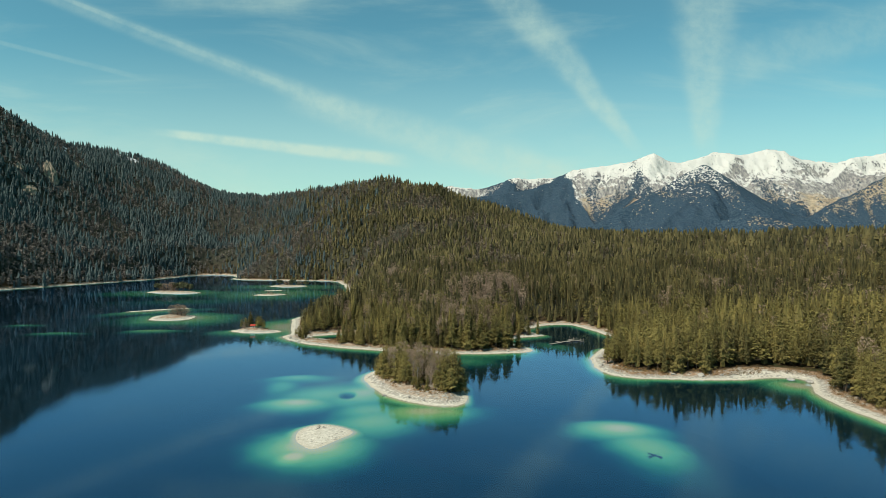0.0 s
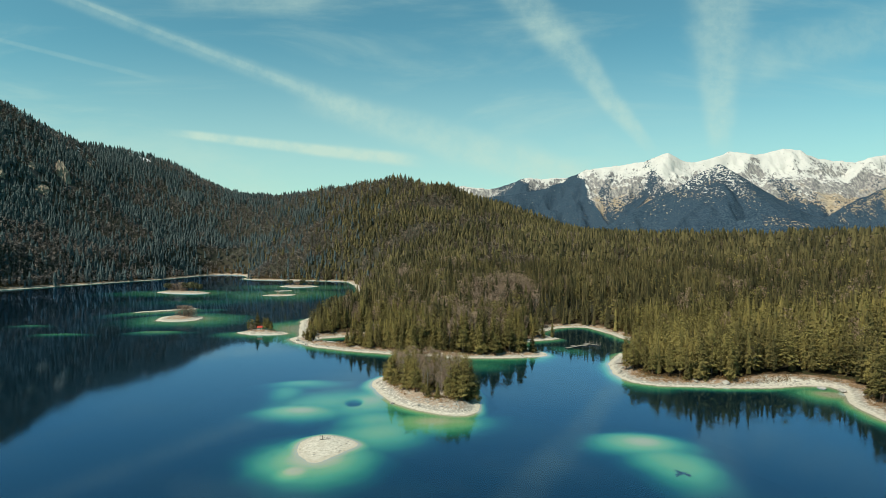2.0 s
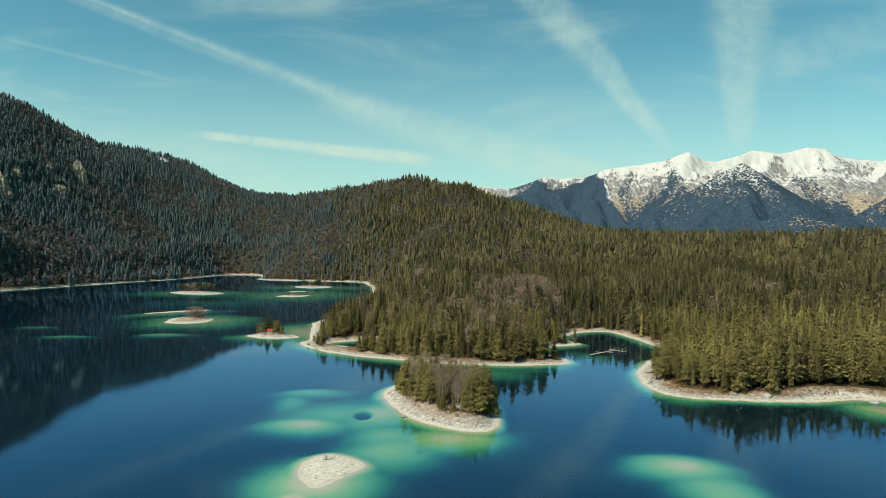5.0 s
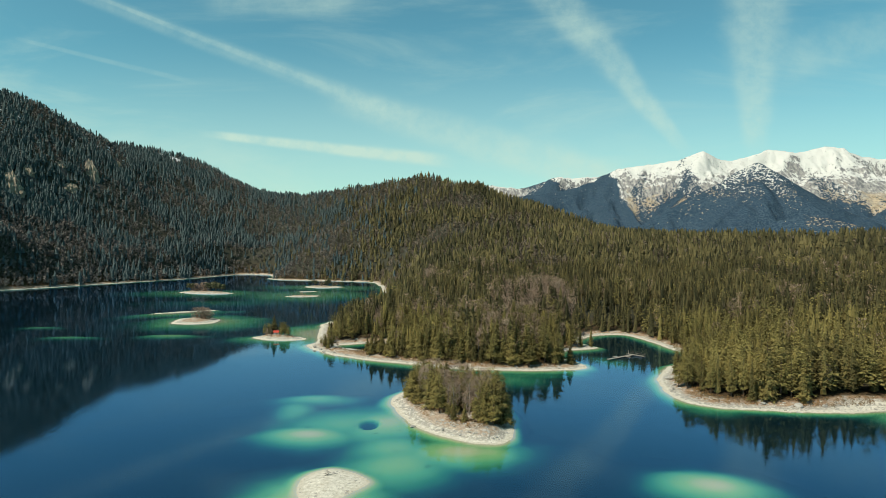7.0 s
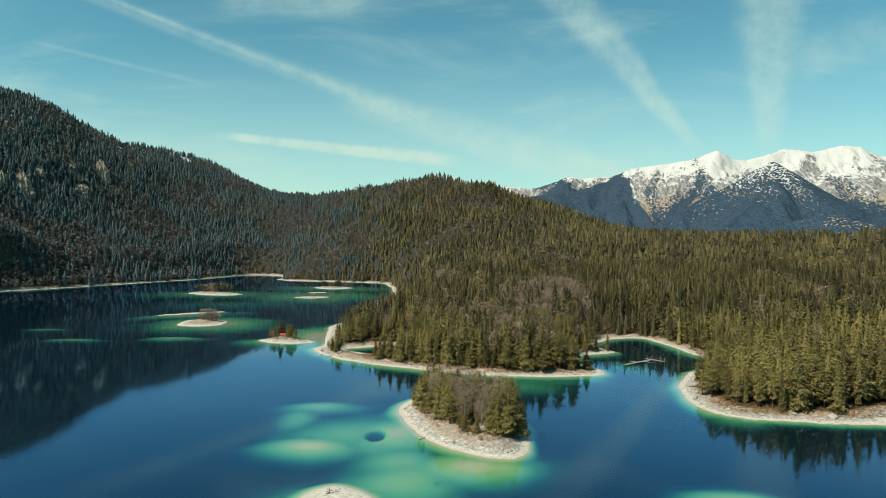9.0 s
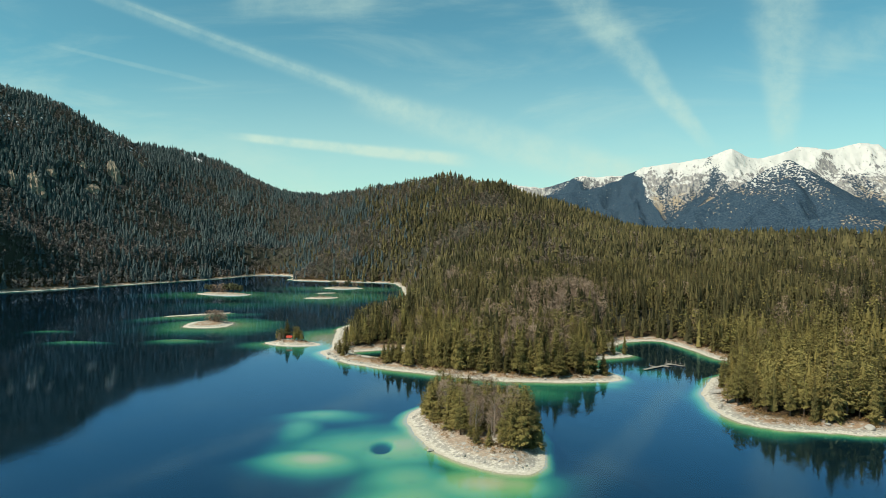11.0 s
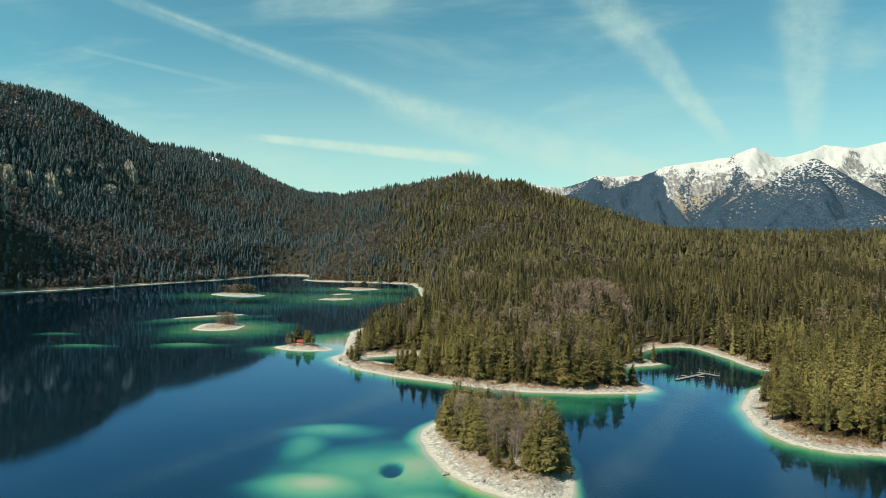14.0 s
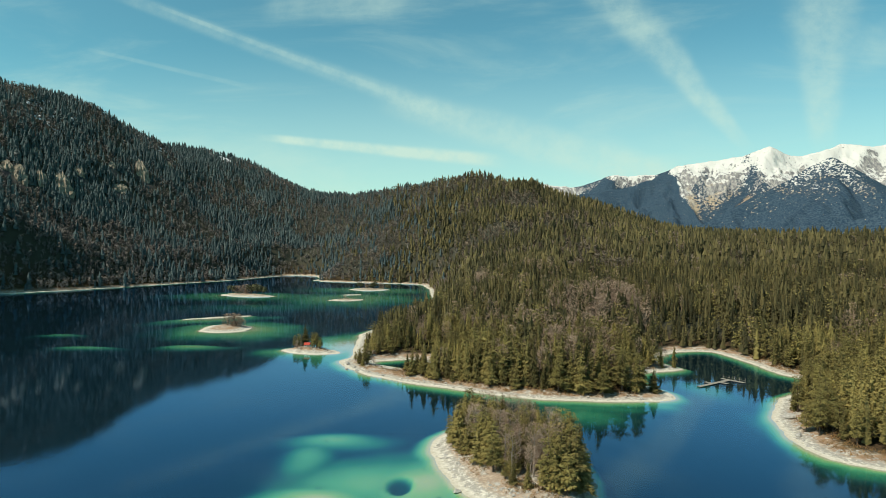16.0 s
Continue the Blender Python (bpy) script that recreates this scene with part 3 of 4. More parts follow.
def massif(name, label, ridges, bounds, steep, mat, seed, step=11.0, rough=48.0, open_side=1.0, wooded=0.15, dark_to=None):
    """A mountain from its ridge lines: every point lies below the nearest ridges by the slope."""
    x0, x1, y0, y1 = bounds
    nx, ny = int((x1 - x0) / step), int((y1 - y0) / step)
    x, y = np.meshgrid(np.linspace(x0, x1, nx), np.linspace(y0, y1, ny), indexing="ij")
    wx = x + (fbm(x, y, 260, 4, seed) - 0.5) * 110
    wy = y + (fbm(x, y, 260, 4, seed + 7) - 0.5) * 110
    z, near = np.full(x.shape, -400.0), np.full(x.shape, 1e9)
    for line in ridges:
        for (ax, ay, az), (bx, by, bz) in zip(line, line[1:]):
            ex, ey = bx - ax, by - ay
            for px, py, keep in ((x, y, True), (wx, wy, False)):
                t = np.clip(((px - ax) * ex + (py - ay) * ey) / (ex * ex + ey * ey), 0, 1)
                gap = np.hypot(px - ax - t * ex, py - ay - t * ey)
                if keep:
                    near = np.minimum(near, gap)
                else:
                    z = np.maximum(z, az + t * (bz - az) - steep * gap * (1 - 0.12 * np.minimum(gap / 500, 1)))
    off = smooth(0, 130, near)
    ribs = ridged(wx, wy * 0.6, 210, 4, seed + 3)
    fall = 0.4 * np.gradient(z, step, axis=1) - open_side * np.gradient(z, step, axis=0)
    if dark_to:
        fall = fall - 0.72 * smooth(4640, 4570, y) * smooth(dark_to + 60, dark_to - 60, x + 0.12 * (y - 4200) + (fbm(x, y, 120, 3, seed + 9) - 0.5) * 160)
    for _ in range(6):
        fall[1:-1, 1:-1] = 0.25 * (fall[2:, 1:-1] + fall[:-2, 1:-1] + fall[1:-1, 2:] + fall[1:-1, :-2])
    z = z + (ribs - 0.72) * rough * 2.0 * off + (ridged(x, y, 70, 3, seed + 5) - 0.6) * rough * 0.5 * (0.25 + off)
    i, j = [a.ravel() for a in np.meshgrid(np.arange(nx - 1), np.arange(ny - 1), indexing="ij")]
    faces = np.stack([i * ny + j, (i + 1) * ny + j, (i + 1) * ny + j + 1, i * ny + j + 1], 1)
    high = (z.ravel() > 0)[faces].any(1)
    used, back = np.unique(faces[high], return_inverse=True)
    co = np.stack([x.ravel(), y.ravel(), z.ravel()], 1)[used]
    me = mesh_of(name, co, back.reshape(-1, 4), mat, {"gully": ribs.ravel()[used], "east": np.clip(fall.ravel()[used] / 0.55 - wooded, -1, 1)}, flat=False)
    return tagged(new(name, me), label, "mountain", kind="structure")


SNOW_CREST = [(-500, 4700, 420), (178, 4695, 540), (393, 4690, 520), (628, 4684, 595), (949, 4676, 606), (1055, 4574, 652), (1264, 4569, 690), (1480, 4562, 720),
              (1671, 4559, 790), (1770, 4556, 735), (1851, 4555, 717), (2020, 4600, 750), (2191, 4647, 812), (2363, 4643, 785), (2534, 4639, 835), (2684, 4635, 825),
              (2835, 4631, 760), (3092, 4625, 735), (3220, 4622, 780), (3469, 4616, 820), (3900, 4550, 860), (4300, 4500, 820)]
SNOW_SPURS = [[(1055, 4574, 650), (1062, 4350, 500), (1072, 4150, 345), (1075, 3900, 190)],
              [(1048, 4550, 645), (893, 4500, 551), (700, 4450, 487), (451, 4400, 440), (150, 4380, 410)],
              [(1671, 4559, 785), (1576, 4400, 605), (1428, 4200, 442), (1285, 4020, 345)],
              [(2534, 4639, 830), (2179, 4400, 525), (2041, 4200, 390), (1980, 4000, 260)],
              [(2835, 4631, 755), (2610, 4450, 570), (2434, 4250, 410), (2346, 4000, 270)],
              [(3220, 4622, 775), (2830, 4350, 515), (2517, 4100, 340)]]
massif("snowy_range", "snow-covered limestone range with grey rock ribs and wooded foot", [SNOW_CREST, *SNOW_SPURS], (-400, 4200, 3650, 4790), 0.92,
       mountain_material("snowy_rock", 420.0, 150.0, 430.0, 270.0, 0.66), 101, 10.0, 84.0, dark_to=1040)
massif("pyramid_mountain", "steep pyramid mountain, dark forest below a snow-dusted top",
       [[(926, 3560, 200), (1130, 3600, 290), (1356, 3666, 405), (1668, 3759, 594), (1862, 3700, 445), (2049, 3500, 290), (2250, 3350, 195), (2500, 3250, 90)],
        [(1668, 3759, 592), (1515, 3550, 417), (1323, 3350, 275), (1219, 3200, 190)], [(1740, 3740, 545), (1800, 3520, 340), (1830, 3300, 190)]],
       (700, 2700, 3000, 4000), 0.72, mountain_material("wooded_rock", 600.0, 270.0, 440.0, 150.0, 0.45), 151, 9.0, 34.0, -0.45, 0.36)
massif("larch_slope", "bare larch slopes of a rocky mountain with dark woods",
       [[(2200, 3800, 130), (2488, 3939, 315), (2774, 4032, 430), (3101, 4125, 575), (3500, 4250, 720), (3900, 4300, 760)],
        [(2900, 4065, 485), (2750, 3800, 300), (2650, 3600, 170)], [(3300, 4185, 640), (3150, 3850, 400), (3000, 3600, 220)]],
       (2000, 3800, 3300, 4400), 0.72, mountain_material("larch_rock", 470.0, 300.0, 600.0, 240.0, 0.5), 171, 10.0, 40.0)
massif("wooded_knoll", "low wooded knoll with pale rock outcrops", [[(1000, 2720, 60), (1280, 2740, 190), (1440, 2740, 232), (1620, 2700, 185), (1900, 2650, 60)]],
       (900, 2000, 2450, 2950), 0.6, mountain_material("knoll", 320.0, 200.0, 900.0, 120.0, 0.5), 191, 9.0, 22.0)


# ---- trees, as (verts, tris) of height 1 with the foot at the origin ----
def tuft_cloud(g, centre, radius, count, size):
    """Small triangles strewn through an ellipsoid."""
    d = g.normal(size=(count, 3))
    d /= np.linalg.norm(d, axis=1)[:, None]
    p = np.array(centre) + d * np.array(radius) * g.uniform(0.35, 1.0, (count, 1)) ** 0.6
    out = d + g.normal(size=(count, 3)) * 0.38 + np.array((0, 0, 0.25))
    a = np.cross(out, g.normal(size=(count, 3)))
    a *= (g.uniform(0.8, 1.9, count) * size / np.linalg.norm(a, axis=1))[:, None]
    b = np.cross(out, a)
    b *= (g.uniform(0.8, 1.9, count) * size / np.linalg.norm(b, axis=1))[:, None]
    v = np.stack([p - 0.5 * (a + b), p + a, p + b], 1).reshape(-1, 3)
    return v, np.arange(count * 3).reshape(-1, 3)


def stem(points, radii, sides=5):
    """A tapered stem along points."""
    v, f = [], []
    for (x, y, z), r in zip(points, radii):
        for k in range(sides):
            a = 6.283 * k / sides
            v.append((x + r * math.cos(a), y + r * math.sin(a), z))
    for i in range(len(points) - 1):
        for k in range(sides):
            a, b = i * sides + k, i * sides + (k + 1) % sides
            f += [(a, b, b + sides), (a, b + sides, a + sides)]
    return np.array(v), np.array(f)


def limbs(seed, count=7, low=0.3, high=0.8, reach=0.16, up=0.18):
    g = np.random.default_rng(seed)
    out = []
    for k in range(count):
        h = low + (high - low) * k / count
        t = k * 2.4 + g.uniform(-0.4, 0.4)
        q = reach * g.uniform(0.6, 1.1)
        tip = (q * math.cos(t), q * math.sin(t), h + up * g.uniform(0.5, 1.1))
        mid = (tip[0] * 0.45, tip[1] * 0.45, h + (tip[2] - h) * 0.35)
        out.append(stem([(0, 0, h), mid, tip], [0.008, 0.005, 0.0015], 3))
    return out


def bare_crown(seed, twigs=620):
    """Fine twigs of a leafless broadleaf."""
    g = np.random.default_rng(seed)
    h = g.uniform(0.32, 0.97, twigs)
    spread = 0.17 * np.sqrt(np.maximum(0.04, 1 - ((h - 0.6) / 0.42) ** 2))
    t, q = g.uniform(0, 6.283, twigs), spread * np.sqrt(g.uniform(0.02, 1, twigs))
    p = np.stack([q * np.cos(t), q * np.sin(t), h], 1)
    out = np.stack([np.cos(t), np.sin(t), g.uniform(0.5, 1.6, twigs)], 1) + g.normal(size=(twigs, 3)) * 0.35
    out *= (g.uniform(0.035, 0.075, twigs) / np.linalg.norm(out, axis=1))[:, None]
    side = np.cross(out, g.normal(size=(twigs, 3)))
    side *= (0.0045 / np.linalg.norm(side, axis=1))[:, None]
    v = np.stack([p - side, p + side, p + out], 1).reshape(-1, 3)
    return v, np.arange(twigs * 3).reshape(-1, 3)


def skirts(seed, tiers, arms, slim=1.0):
    """A dense spruce for the woods behind: ragged closed skirts."""
    g = np.random.default_rng(seed)
    v, f = [], []
    for k in range(tiers):
        h = 0.05 + 0.80 * k / tiers + g.uniform(-0.02, 0.02)
        r = 0.168 * slim * (1 - h) ** 0.72 * g.uniform(0.8, 1.2)
        top = 1.0 if k == tiers - 1 else min(1.0, h + 1.9 / tiers * (1 - 0.35 * h))
        lean = g.uniform(-0.012, 0.012, 2)
        spin, o = g.uniform(0, 6.28), len(v)
        v.append((lean[0], lean[1], top))
        for a in range(arms):
            t = spin + 6.283 * (a + g.uniform(-0.3, 0.3)) / arms
            q = r * g.uniform(0.55, 1.25)
            v.append((q * math.cos(t), q * math.sin(t), h + g.uniform(-0.04, 0.04)))
        f += [(o, o + 1 + a, o + 1 + (a + 1) % arms) for a in range(arms)]
    return np.array(v), np.array(f)


def sprigs(seed, boughs, each, slim=1.0, low=0.06, power=0.84, sag=0.35, spread=0.55, length=0.34, thick=0.30, ragged=0.28):
    """A conifer of many small needle sprigs set along the boughs, which leave dark gaps between them."""
    g = np.random.default_rng(seed)
    q = (np.arange(boughs) + g.uniform(0, 1, boughs)) / boughs
    h = 1 - (1 - q) ** 0.60 * (1 - low)
    lobe = 1 + 0.16 * np.sin(h * 38 + seed) + 0.10 * np.sin(h * 15 + seed * 2)
    r = 0.172 * slim * (1 - h + 0.012) ** power * lobe * g.uniform(1 - ragged * 1.6, 1 + ragged, boughs) + 0.012
    t = np.arange(boughs) * 2.39996 + g.uniform(-0.5, 0.5, boughs)
    drop = sag * g.uniform(0.5, 1.4, boughs)
    r, t, h, drop = [np.repeat(a, each) for a in (r, t, h, drop)]
    n = len(r)
    u = g.uniform(0.05, 1.0, n) ** 0.65
    out = np.stack([np.cos(t), np.sin(t), np.zeros(n)], 1)
    side = np.stack([-np.sin(t), np.cos(t), np.zeros(n)], 1)
    lean = g.uniform(-1, 1, n)
    root = out * (r * u * 0.86)[:, None] + side * (r * lean * spread * 0.45 * np.sin(2.6 * u + 0.3))[:, None]
    root[:, 2] = h + r * (0.22 * u - (drop + 0.10) * u * u) + g.normal(0, 0.05, n) * r
    way = out * g.uniform(0.5, 1.2, n)[:, None] + side * (lean * 1.1 + g.normal(0, 0.3, n))[:, None]
    way[:, 2] = g.normal(-0.25, 0.35, n) - drop * u * 0.5
    way /= np.linalg.norm(way, axis=1)[:, None]
    up = np.stack([g.normal(0, 0.45, n), g.normal(0, 0.45, n), np.ones(n)], 1) + out * 0.4
    wing = np.cross(way, up)
    wing /= np.linalg.norm(wing, axis=1)[:, None]
    size = (length * r * g.uniform(0.6, 1.3, n) + 0.012)[:, None]
    v = np.stack([root - wing * size * thick, root + wing * size * thick, root + way * size], 1).reshape(-1, 3)
    return v, np.arange(n * 3).reshape(-1, 3)


def core(seed, tiers, arms, slim):
    """The dark inside of a conifer, short of its tip."""
    v, f = skirts(seed, tiers, arms, slim)
    return v * (1, 1, 0.86), f


def rounded_pine(seed, boughs, each, tufts, size, length=0.36):
    """A pine: upturned boughs under a blunt top, tufts of needles over them."""
    g = np.random.default_rng(seed)
    out = [sprigs(seed + 5, boughs, each, 0.98, 0.20, 0.58, 0.08, 0.8, length, length * 0.95, 0.36)]
    for k in range(9):
        h = 0.34 + 0.60 * (k + 0.5) / 9
        q = 0.12 * math.sqrt(max(0.08, 1 - ((h - 0.5) / 0.5) ** 2))
        t = k * 2.4 + g.uniform(-0.5, 0.5)
        out.append(tuft_cloud(g, (q * math.cos(t), q * math.sin(t), h), (0.075, 0.075, 0.05), tufts // 9, size))
    return joined(out)


def brush(seed, count, size=0.012):
    """A light leafless tree for the woods behind."""
    v, f = bare_crown(seed, count)
    c = v.reshape(-1, 3, 3)
    m = c.mean(1, keepdims=True)
    w = c - m
    w[:, :2] *= size / 0.0045
    trunk = np.array([(0.012, 0, 0), (-0.009, 0.009, 0), (0, 0, 0.75)])
    return joined([((m + w).reshape(-1, 3), f), (trunk, np.array([(0, 1, 2)]))])


def strewn(name, label, category, templates, x, y, z, tall, wide, mat, seed, group=""):
    """Many small trees as one mesh, each carrying a tint."""
    g = np.random.default_rng(seed)
    pick = g.integers(0, len(templates), len(x))
    turn = g.uniform(0, 6.283, len(x))
    patches = fbm(np.asarray(x), np.asarray(y), 45, 3, 77)
    tint = np.clip(g.uniform(0, 1, len(x)) ** 1.3 * 1.0 + (patches - 0.5) * 1.2, 0, 1)
    vs, fs, ts, o = [], [], [], 0
    for k, (v, f) in enumerate(templates):
        s = np.nonzero(pick == k)[0]
        if not len(s):
            continue
        c, sn = np.cos(turn[s])[:, None], np.sin(turn[s])[:, None]
        wd, ht = (wide[s] * tall[s])[:, None], tall[s][:, None]
        px = (v[None, :, 0] * c - v[None, :, 1] * sn) * wd + x[s][:, None]
        py = (v[None, :, 0] * sn + v[None, :, 1] * c) * wd + y[s][:, None]
        pz = v[None, :, 2] * ht + z[s][:, None] - 0.25
        vs.append(np.stack([px, py, pz], 2).reshape(-1, 3))
        fs.append((f[None] + (np.arange(len(s)) * len(v))[:, None, None] + o).reshape(-1, 3))
        ts.append(np.repeat(tint[s], len(v)))
        o += len(s) * len(v)
    me = mesh_of(name, np.concatenate(vs), np.concatenate(fs), mat, {"tint": np.concatenate(ts)})
    return tagged(new(name, me), label, category, group, "stuff")


# single trees: a few of each kind, shared by all copies
def tree_meshes():
    kinds = {"spruce": [], "pine": [], "bare": []}
    for k in range(5):
        bend = [(0, 0, 0), (0.004, 0.003, 0.5), (0, 0, 0.97)]
        slim = (1.0, 0.85, 1.15, 0.95, 1.05)[k]
        v, f = joined([core(230 + k, 6, 6, slim * 0.46), sprigs(200 + k, 165, 15, slim * 0.90, length=0.27, thick=0.27)])
        kinds["spruce"].append((mesh_of("trunk", *stem(bend, [0.016, 0.009, 0.002], 6), M_BARK), mesh_of("crown", v, f, M_SPRUCE)))
    for k in range(4):
        lean = 0.03 * math.sin(k * 2.1)
        wood = joined([stem([(0, 0, 0), (lean, 0.01, 0.45), (lean * 0.5, 0, 0.9)], [0.017, 0.012, 0.003], 6), *limbs(300 + k, 8, 0.35, 0.85, 0.13, 0.05)])
        kinds["pine"].append((mesh_of("trunk", *wood, M_BARK), mesh_of("crown", *rounded_pine(310 + k, 120, 14, 720, 0.009, 0.25), M_PINE)))
    for k in range(4):
        wood = joined([stem([(0, 0, 0), (0.01, -0.008, 0.45), (-0.004, 0.006, 0.88)], [0.014, 0.009, 0.002], 6), *limbs(400 + k, 11, 0.25, 0.82)])
        kinds["bare"].append((mesh_of("trunk", *wood, M_PALE_BARK), mesh_of("crown", *bare_crown(410 + k), M_BARE)))
    return kinds


TREES = tree_meshes()
TREE_LABEL = {"spruce": "dark green spruce with drooping boughs", "pine": "olive green pine with rounded crown",
              "bare": "leafless grey-brown tree with fine twigs"}
TREE_NAME = {"spruce": "spruce_tree", "pine": "pine_tree", "bare": "leafless_tree"}
dice = random.Random(11)


def tree(kind, x, y, tall, place, group, wide=1.0):
    zz, _ = surface(np.array([float(x)]), np.array([float(y)]))
    ob = new(TREE_NAME[kind])
    ob.matrix_basis = pose(x, y, float(zz[0]) - 0.15, 0, 0, dice.uniform(0, 360)) @ Matrix.Diagonal((tall * wide, tall * wide, tall, 1))
    trunk, crown = dice.choice(TREES[kind])
    part("trunk", trunk, ob)
    part("crown", crown, ob)
    return tagged(ob, TREE_LABEL[kind] + " " + place, "tree", group)


# ---- where the woods stand ----
def jittered(x0, x1, y0, y1, step, seed):
    g = np.random.default_rng(seed)
    a, b = np.meshgrid(np.arange(x0, x1, step), np.arange(y0, y1, step), indexing="ij")
    a, b = a.ravel(), b.ravel()
    return a + g.uniform(-0.48, 0.48, a.size) * step, b + g.uniform(-0.48, 0.48, a.size) * step, g


def in_view(x, y, margin=0.0):
    """The wedge of country before the lake's south end, as far as the crests."""
    turn = np.degrees(np.arctan2(x, y + 30))
    return (turn > -48 - margin) & (turn < 40.5 + margin) & (y > 150)


# woods near the water
x, y, g = jittered(-150, 700, 215, 900, 5.3, 501)
near = in_view(x, y) & (np.hypot(x, y) < 880)
x, y = x[near], y[near]
d, top = land_by(x, y)
keep = (top < 0) & (((x - 112) / 10) ** 2 + ((y - 385) / 12) ** 2 > 1) & (((x - 190) / 28) ** 2 + ((y - 336) / 15) ** 2 > 1) & ~((x > -89) & (x < -69) & (y > 436) & (y < 478)) & (((x - 155) / 4.5) ** 2 + ((y - 371) / 10) ** 2 > 1) & (((x - 163) / 4.5) ** 2 + ((y - 397) / 10) ** 2 > 1) & (d > np.where((x > 50) & (x < 112) & (y > 424) & (y < 560), 2.0, np.where((x > 95) & (y < 345), 9.0, np.where(x < 95, 7.0, 6.5))) + 5 * fbm(x, y, 14, 2, 91))
x, y, d = x[keep], y[keep], d[keep]
z, _ = surface(x, y)
g = np.random.default_rng(502)
front = (d < 19) & (np.hypot(x, y) < 480) & (x < 215) & ((y < 445) | (x < -40))
order = np.nonzero(front)[0]
order = order[np.argsort(d[order])][:215]
single = np.zeros(len(x), bool)
single[order] = True
bare_share = smooth(0.46, 0.64, fbm(x, y, 60, 3, 95)) * np.where(d < 50, 0.34, 0.6) + 0.07
bare_share = bare_share + 0.50 * np.exp(-((x - 40) / 32) ** 2 - ((y - 450) / 34) ** 2)
pine_share = np.where(d < 45, 0.26, 0.12) + np.where(d < 60, 0.22, 0.14) * smooth(90, 130, x) * smooth(620, 470, y)
bare_share = bare_share * (0.25 + 0.75 * smooth(-75, -15, x))
bare_share = np.where(x > 95, bare_share * 0.12, np.where(d < 20, bare_share * 0.22, bare_share))
dice_a = g.uniform(0, 1, len(x))
kind = np.where(dice_a < bare_share, 2, np.where(dice_a < bare_share + pine_share * (1 - bare_share), 1, 0))
tall = np.where(g.uniform(0, 1, len(x)) < 0.35, g.uniform(8, 15, len(x)), g.uniform(16, 26, len(x))) * (np.where(x > 95, 0.88, 0.68) + np.where(x > 95, 0.12, 0.32) * smooth(5, 22, d))
tall = np.where(x > 95, g.uniform(16, 26, len(x)) * (0.76 + 0.34 * smooth(100, 150, x)), tall * (0.85 + 0.25 * smooth(-60, 10, x)))
tall = np.where(kind == 1, tall * 0.9, np.where(kind == 2, tall * 0.85, tall * g.uniform(0.9, 1.15, len(x))))
wide = g.uniform(0.85, 1.2, len(x)) * np.where(tall < 13, 1.4, 1.0)
wide = np.where(kind == 0, wide, wide * 1.2) * np.where(x > 95, 0.84, 1.0)
KINDS = ("spruce", "pine", "bare")
for i in np.nonzero(single)[0]:
    tree(KINDS[kind[i]], x[i], y[i], tall[i], "above the gravel shore", "trees along the shore", wide[i])
rest = ~single
belt = rest & (d < 55) & (np.hypot(x, y - 60) < 480)
back = rest & ~belt & (g.uniform(0, 1, len(x)) < 0.74)
wide = np.where(back, wide * 1.10, wide)
SLIM = (0.8, 1.0, 1.15, 0.9)
olive = back & (x > 110) & (np.hypot(x, y - 60) + 60 * (fbm(x, y, 70, 3, 97) - 0.5) < 510)
for where, tag in ((belt, "front"), (olive, "middle"), (back & ~olive, "rear")):
    if tag == "front":
        conifers = [joined([core(690 + k, 4, 5, 0.50), sprigs(600 + k, 62, 7, SLIM[k % 4] * 0.86, 0.12, length=0.38, thick=0.34)]) for k in range(10)]
        sets = (conifers, [rounded_pine(620 + k, 50, 6, 108, 0.015) for k in range(6)], [brush(640 + k, 300, 0.0075) for k in range(6)])
    else:
        conifers = [joined([core(690 + k, 4, 5, 0.62), sprigs(610 + k, 27, 3, SLIM[k % 4] * 0.92, 0.22, length=0.50, thick=0.44)]) for k in range(10)]
        sets = (conifers, [rounded_pine(620 + k, 24, 3, 45, 0.022) for k in range(6)], [brush(640 + k, 110, 0.010) for k in range(6)])
    for k, (nm, lab, mat) in enumerate((("spruce_wood", "dense dark green spruce wood behind the shore", M_SPRUCE_FAR),
                                        ("pine_wood", "olive green pine wood behind the shore", M_PINE_FAR),
                                        ("leafless_wood", "leafless brown-grey broadleaf trees among the conifers", M_BARE_FAR))):
        s = where & (kind == k)
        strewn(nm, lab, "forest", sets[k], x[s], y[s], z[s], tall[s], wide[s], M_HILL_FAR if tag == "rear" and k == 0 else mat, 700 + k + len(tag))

# woods on the hills
x, y, g = jittered(-1300, 1000, 500, 2300, 7.8, 511)
more_x, more_y, _ = jittered(-1050, -560, 600, 1250, 8.4, 513)
x, y = np.append(x, more_x), np.append(y, more_y)
far = in_view(x, y, 1) & ~((np.hypot(x, y) < 880) & (x > -150) & (y < 900) & (x < 700))
x, y = x[far], y[far]
d, top = land_by(x, y)
keep = (top < 0) & (d > 4 + 8 * fbm(x, y, 20, 2, 92)) & (rock_at(x, y) < 0.35) & (g.uniform(0, 1, len(x)) < 0.93)
x, y, d = x[keep], y[keep], d[keep]
z, _ = surface(x, y)
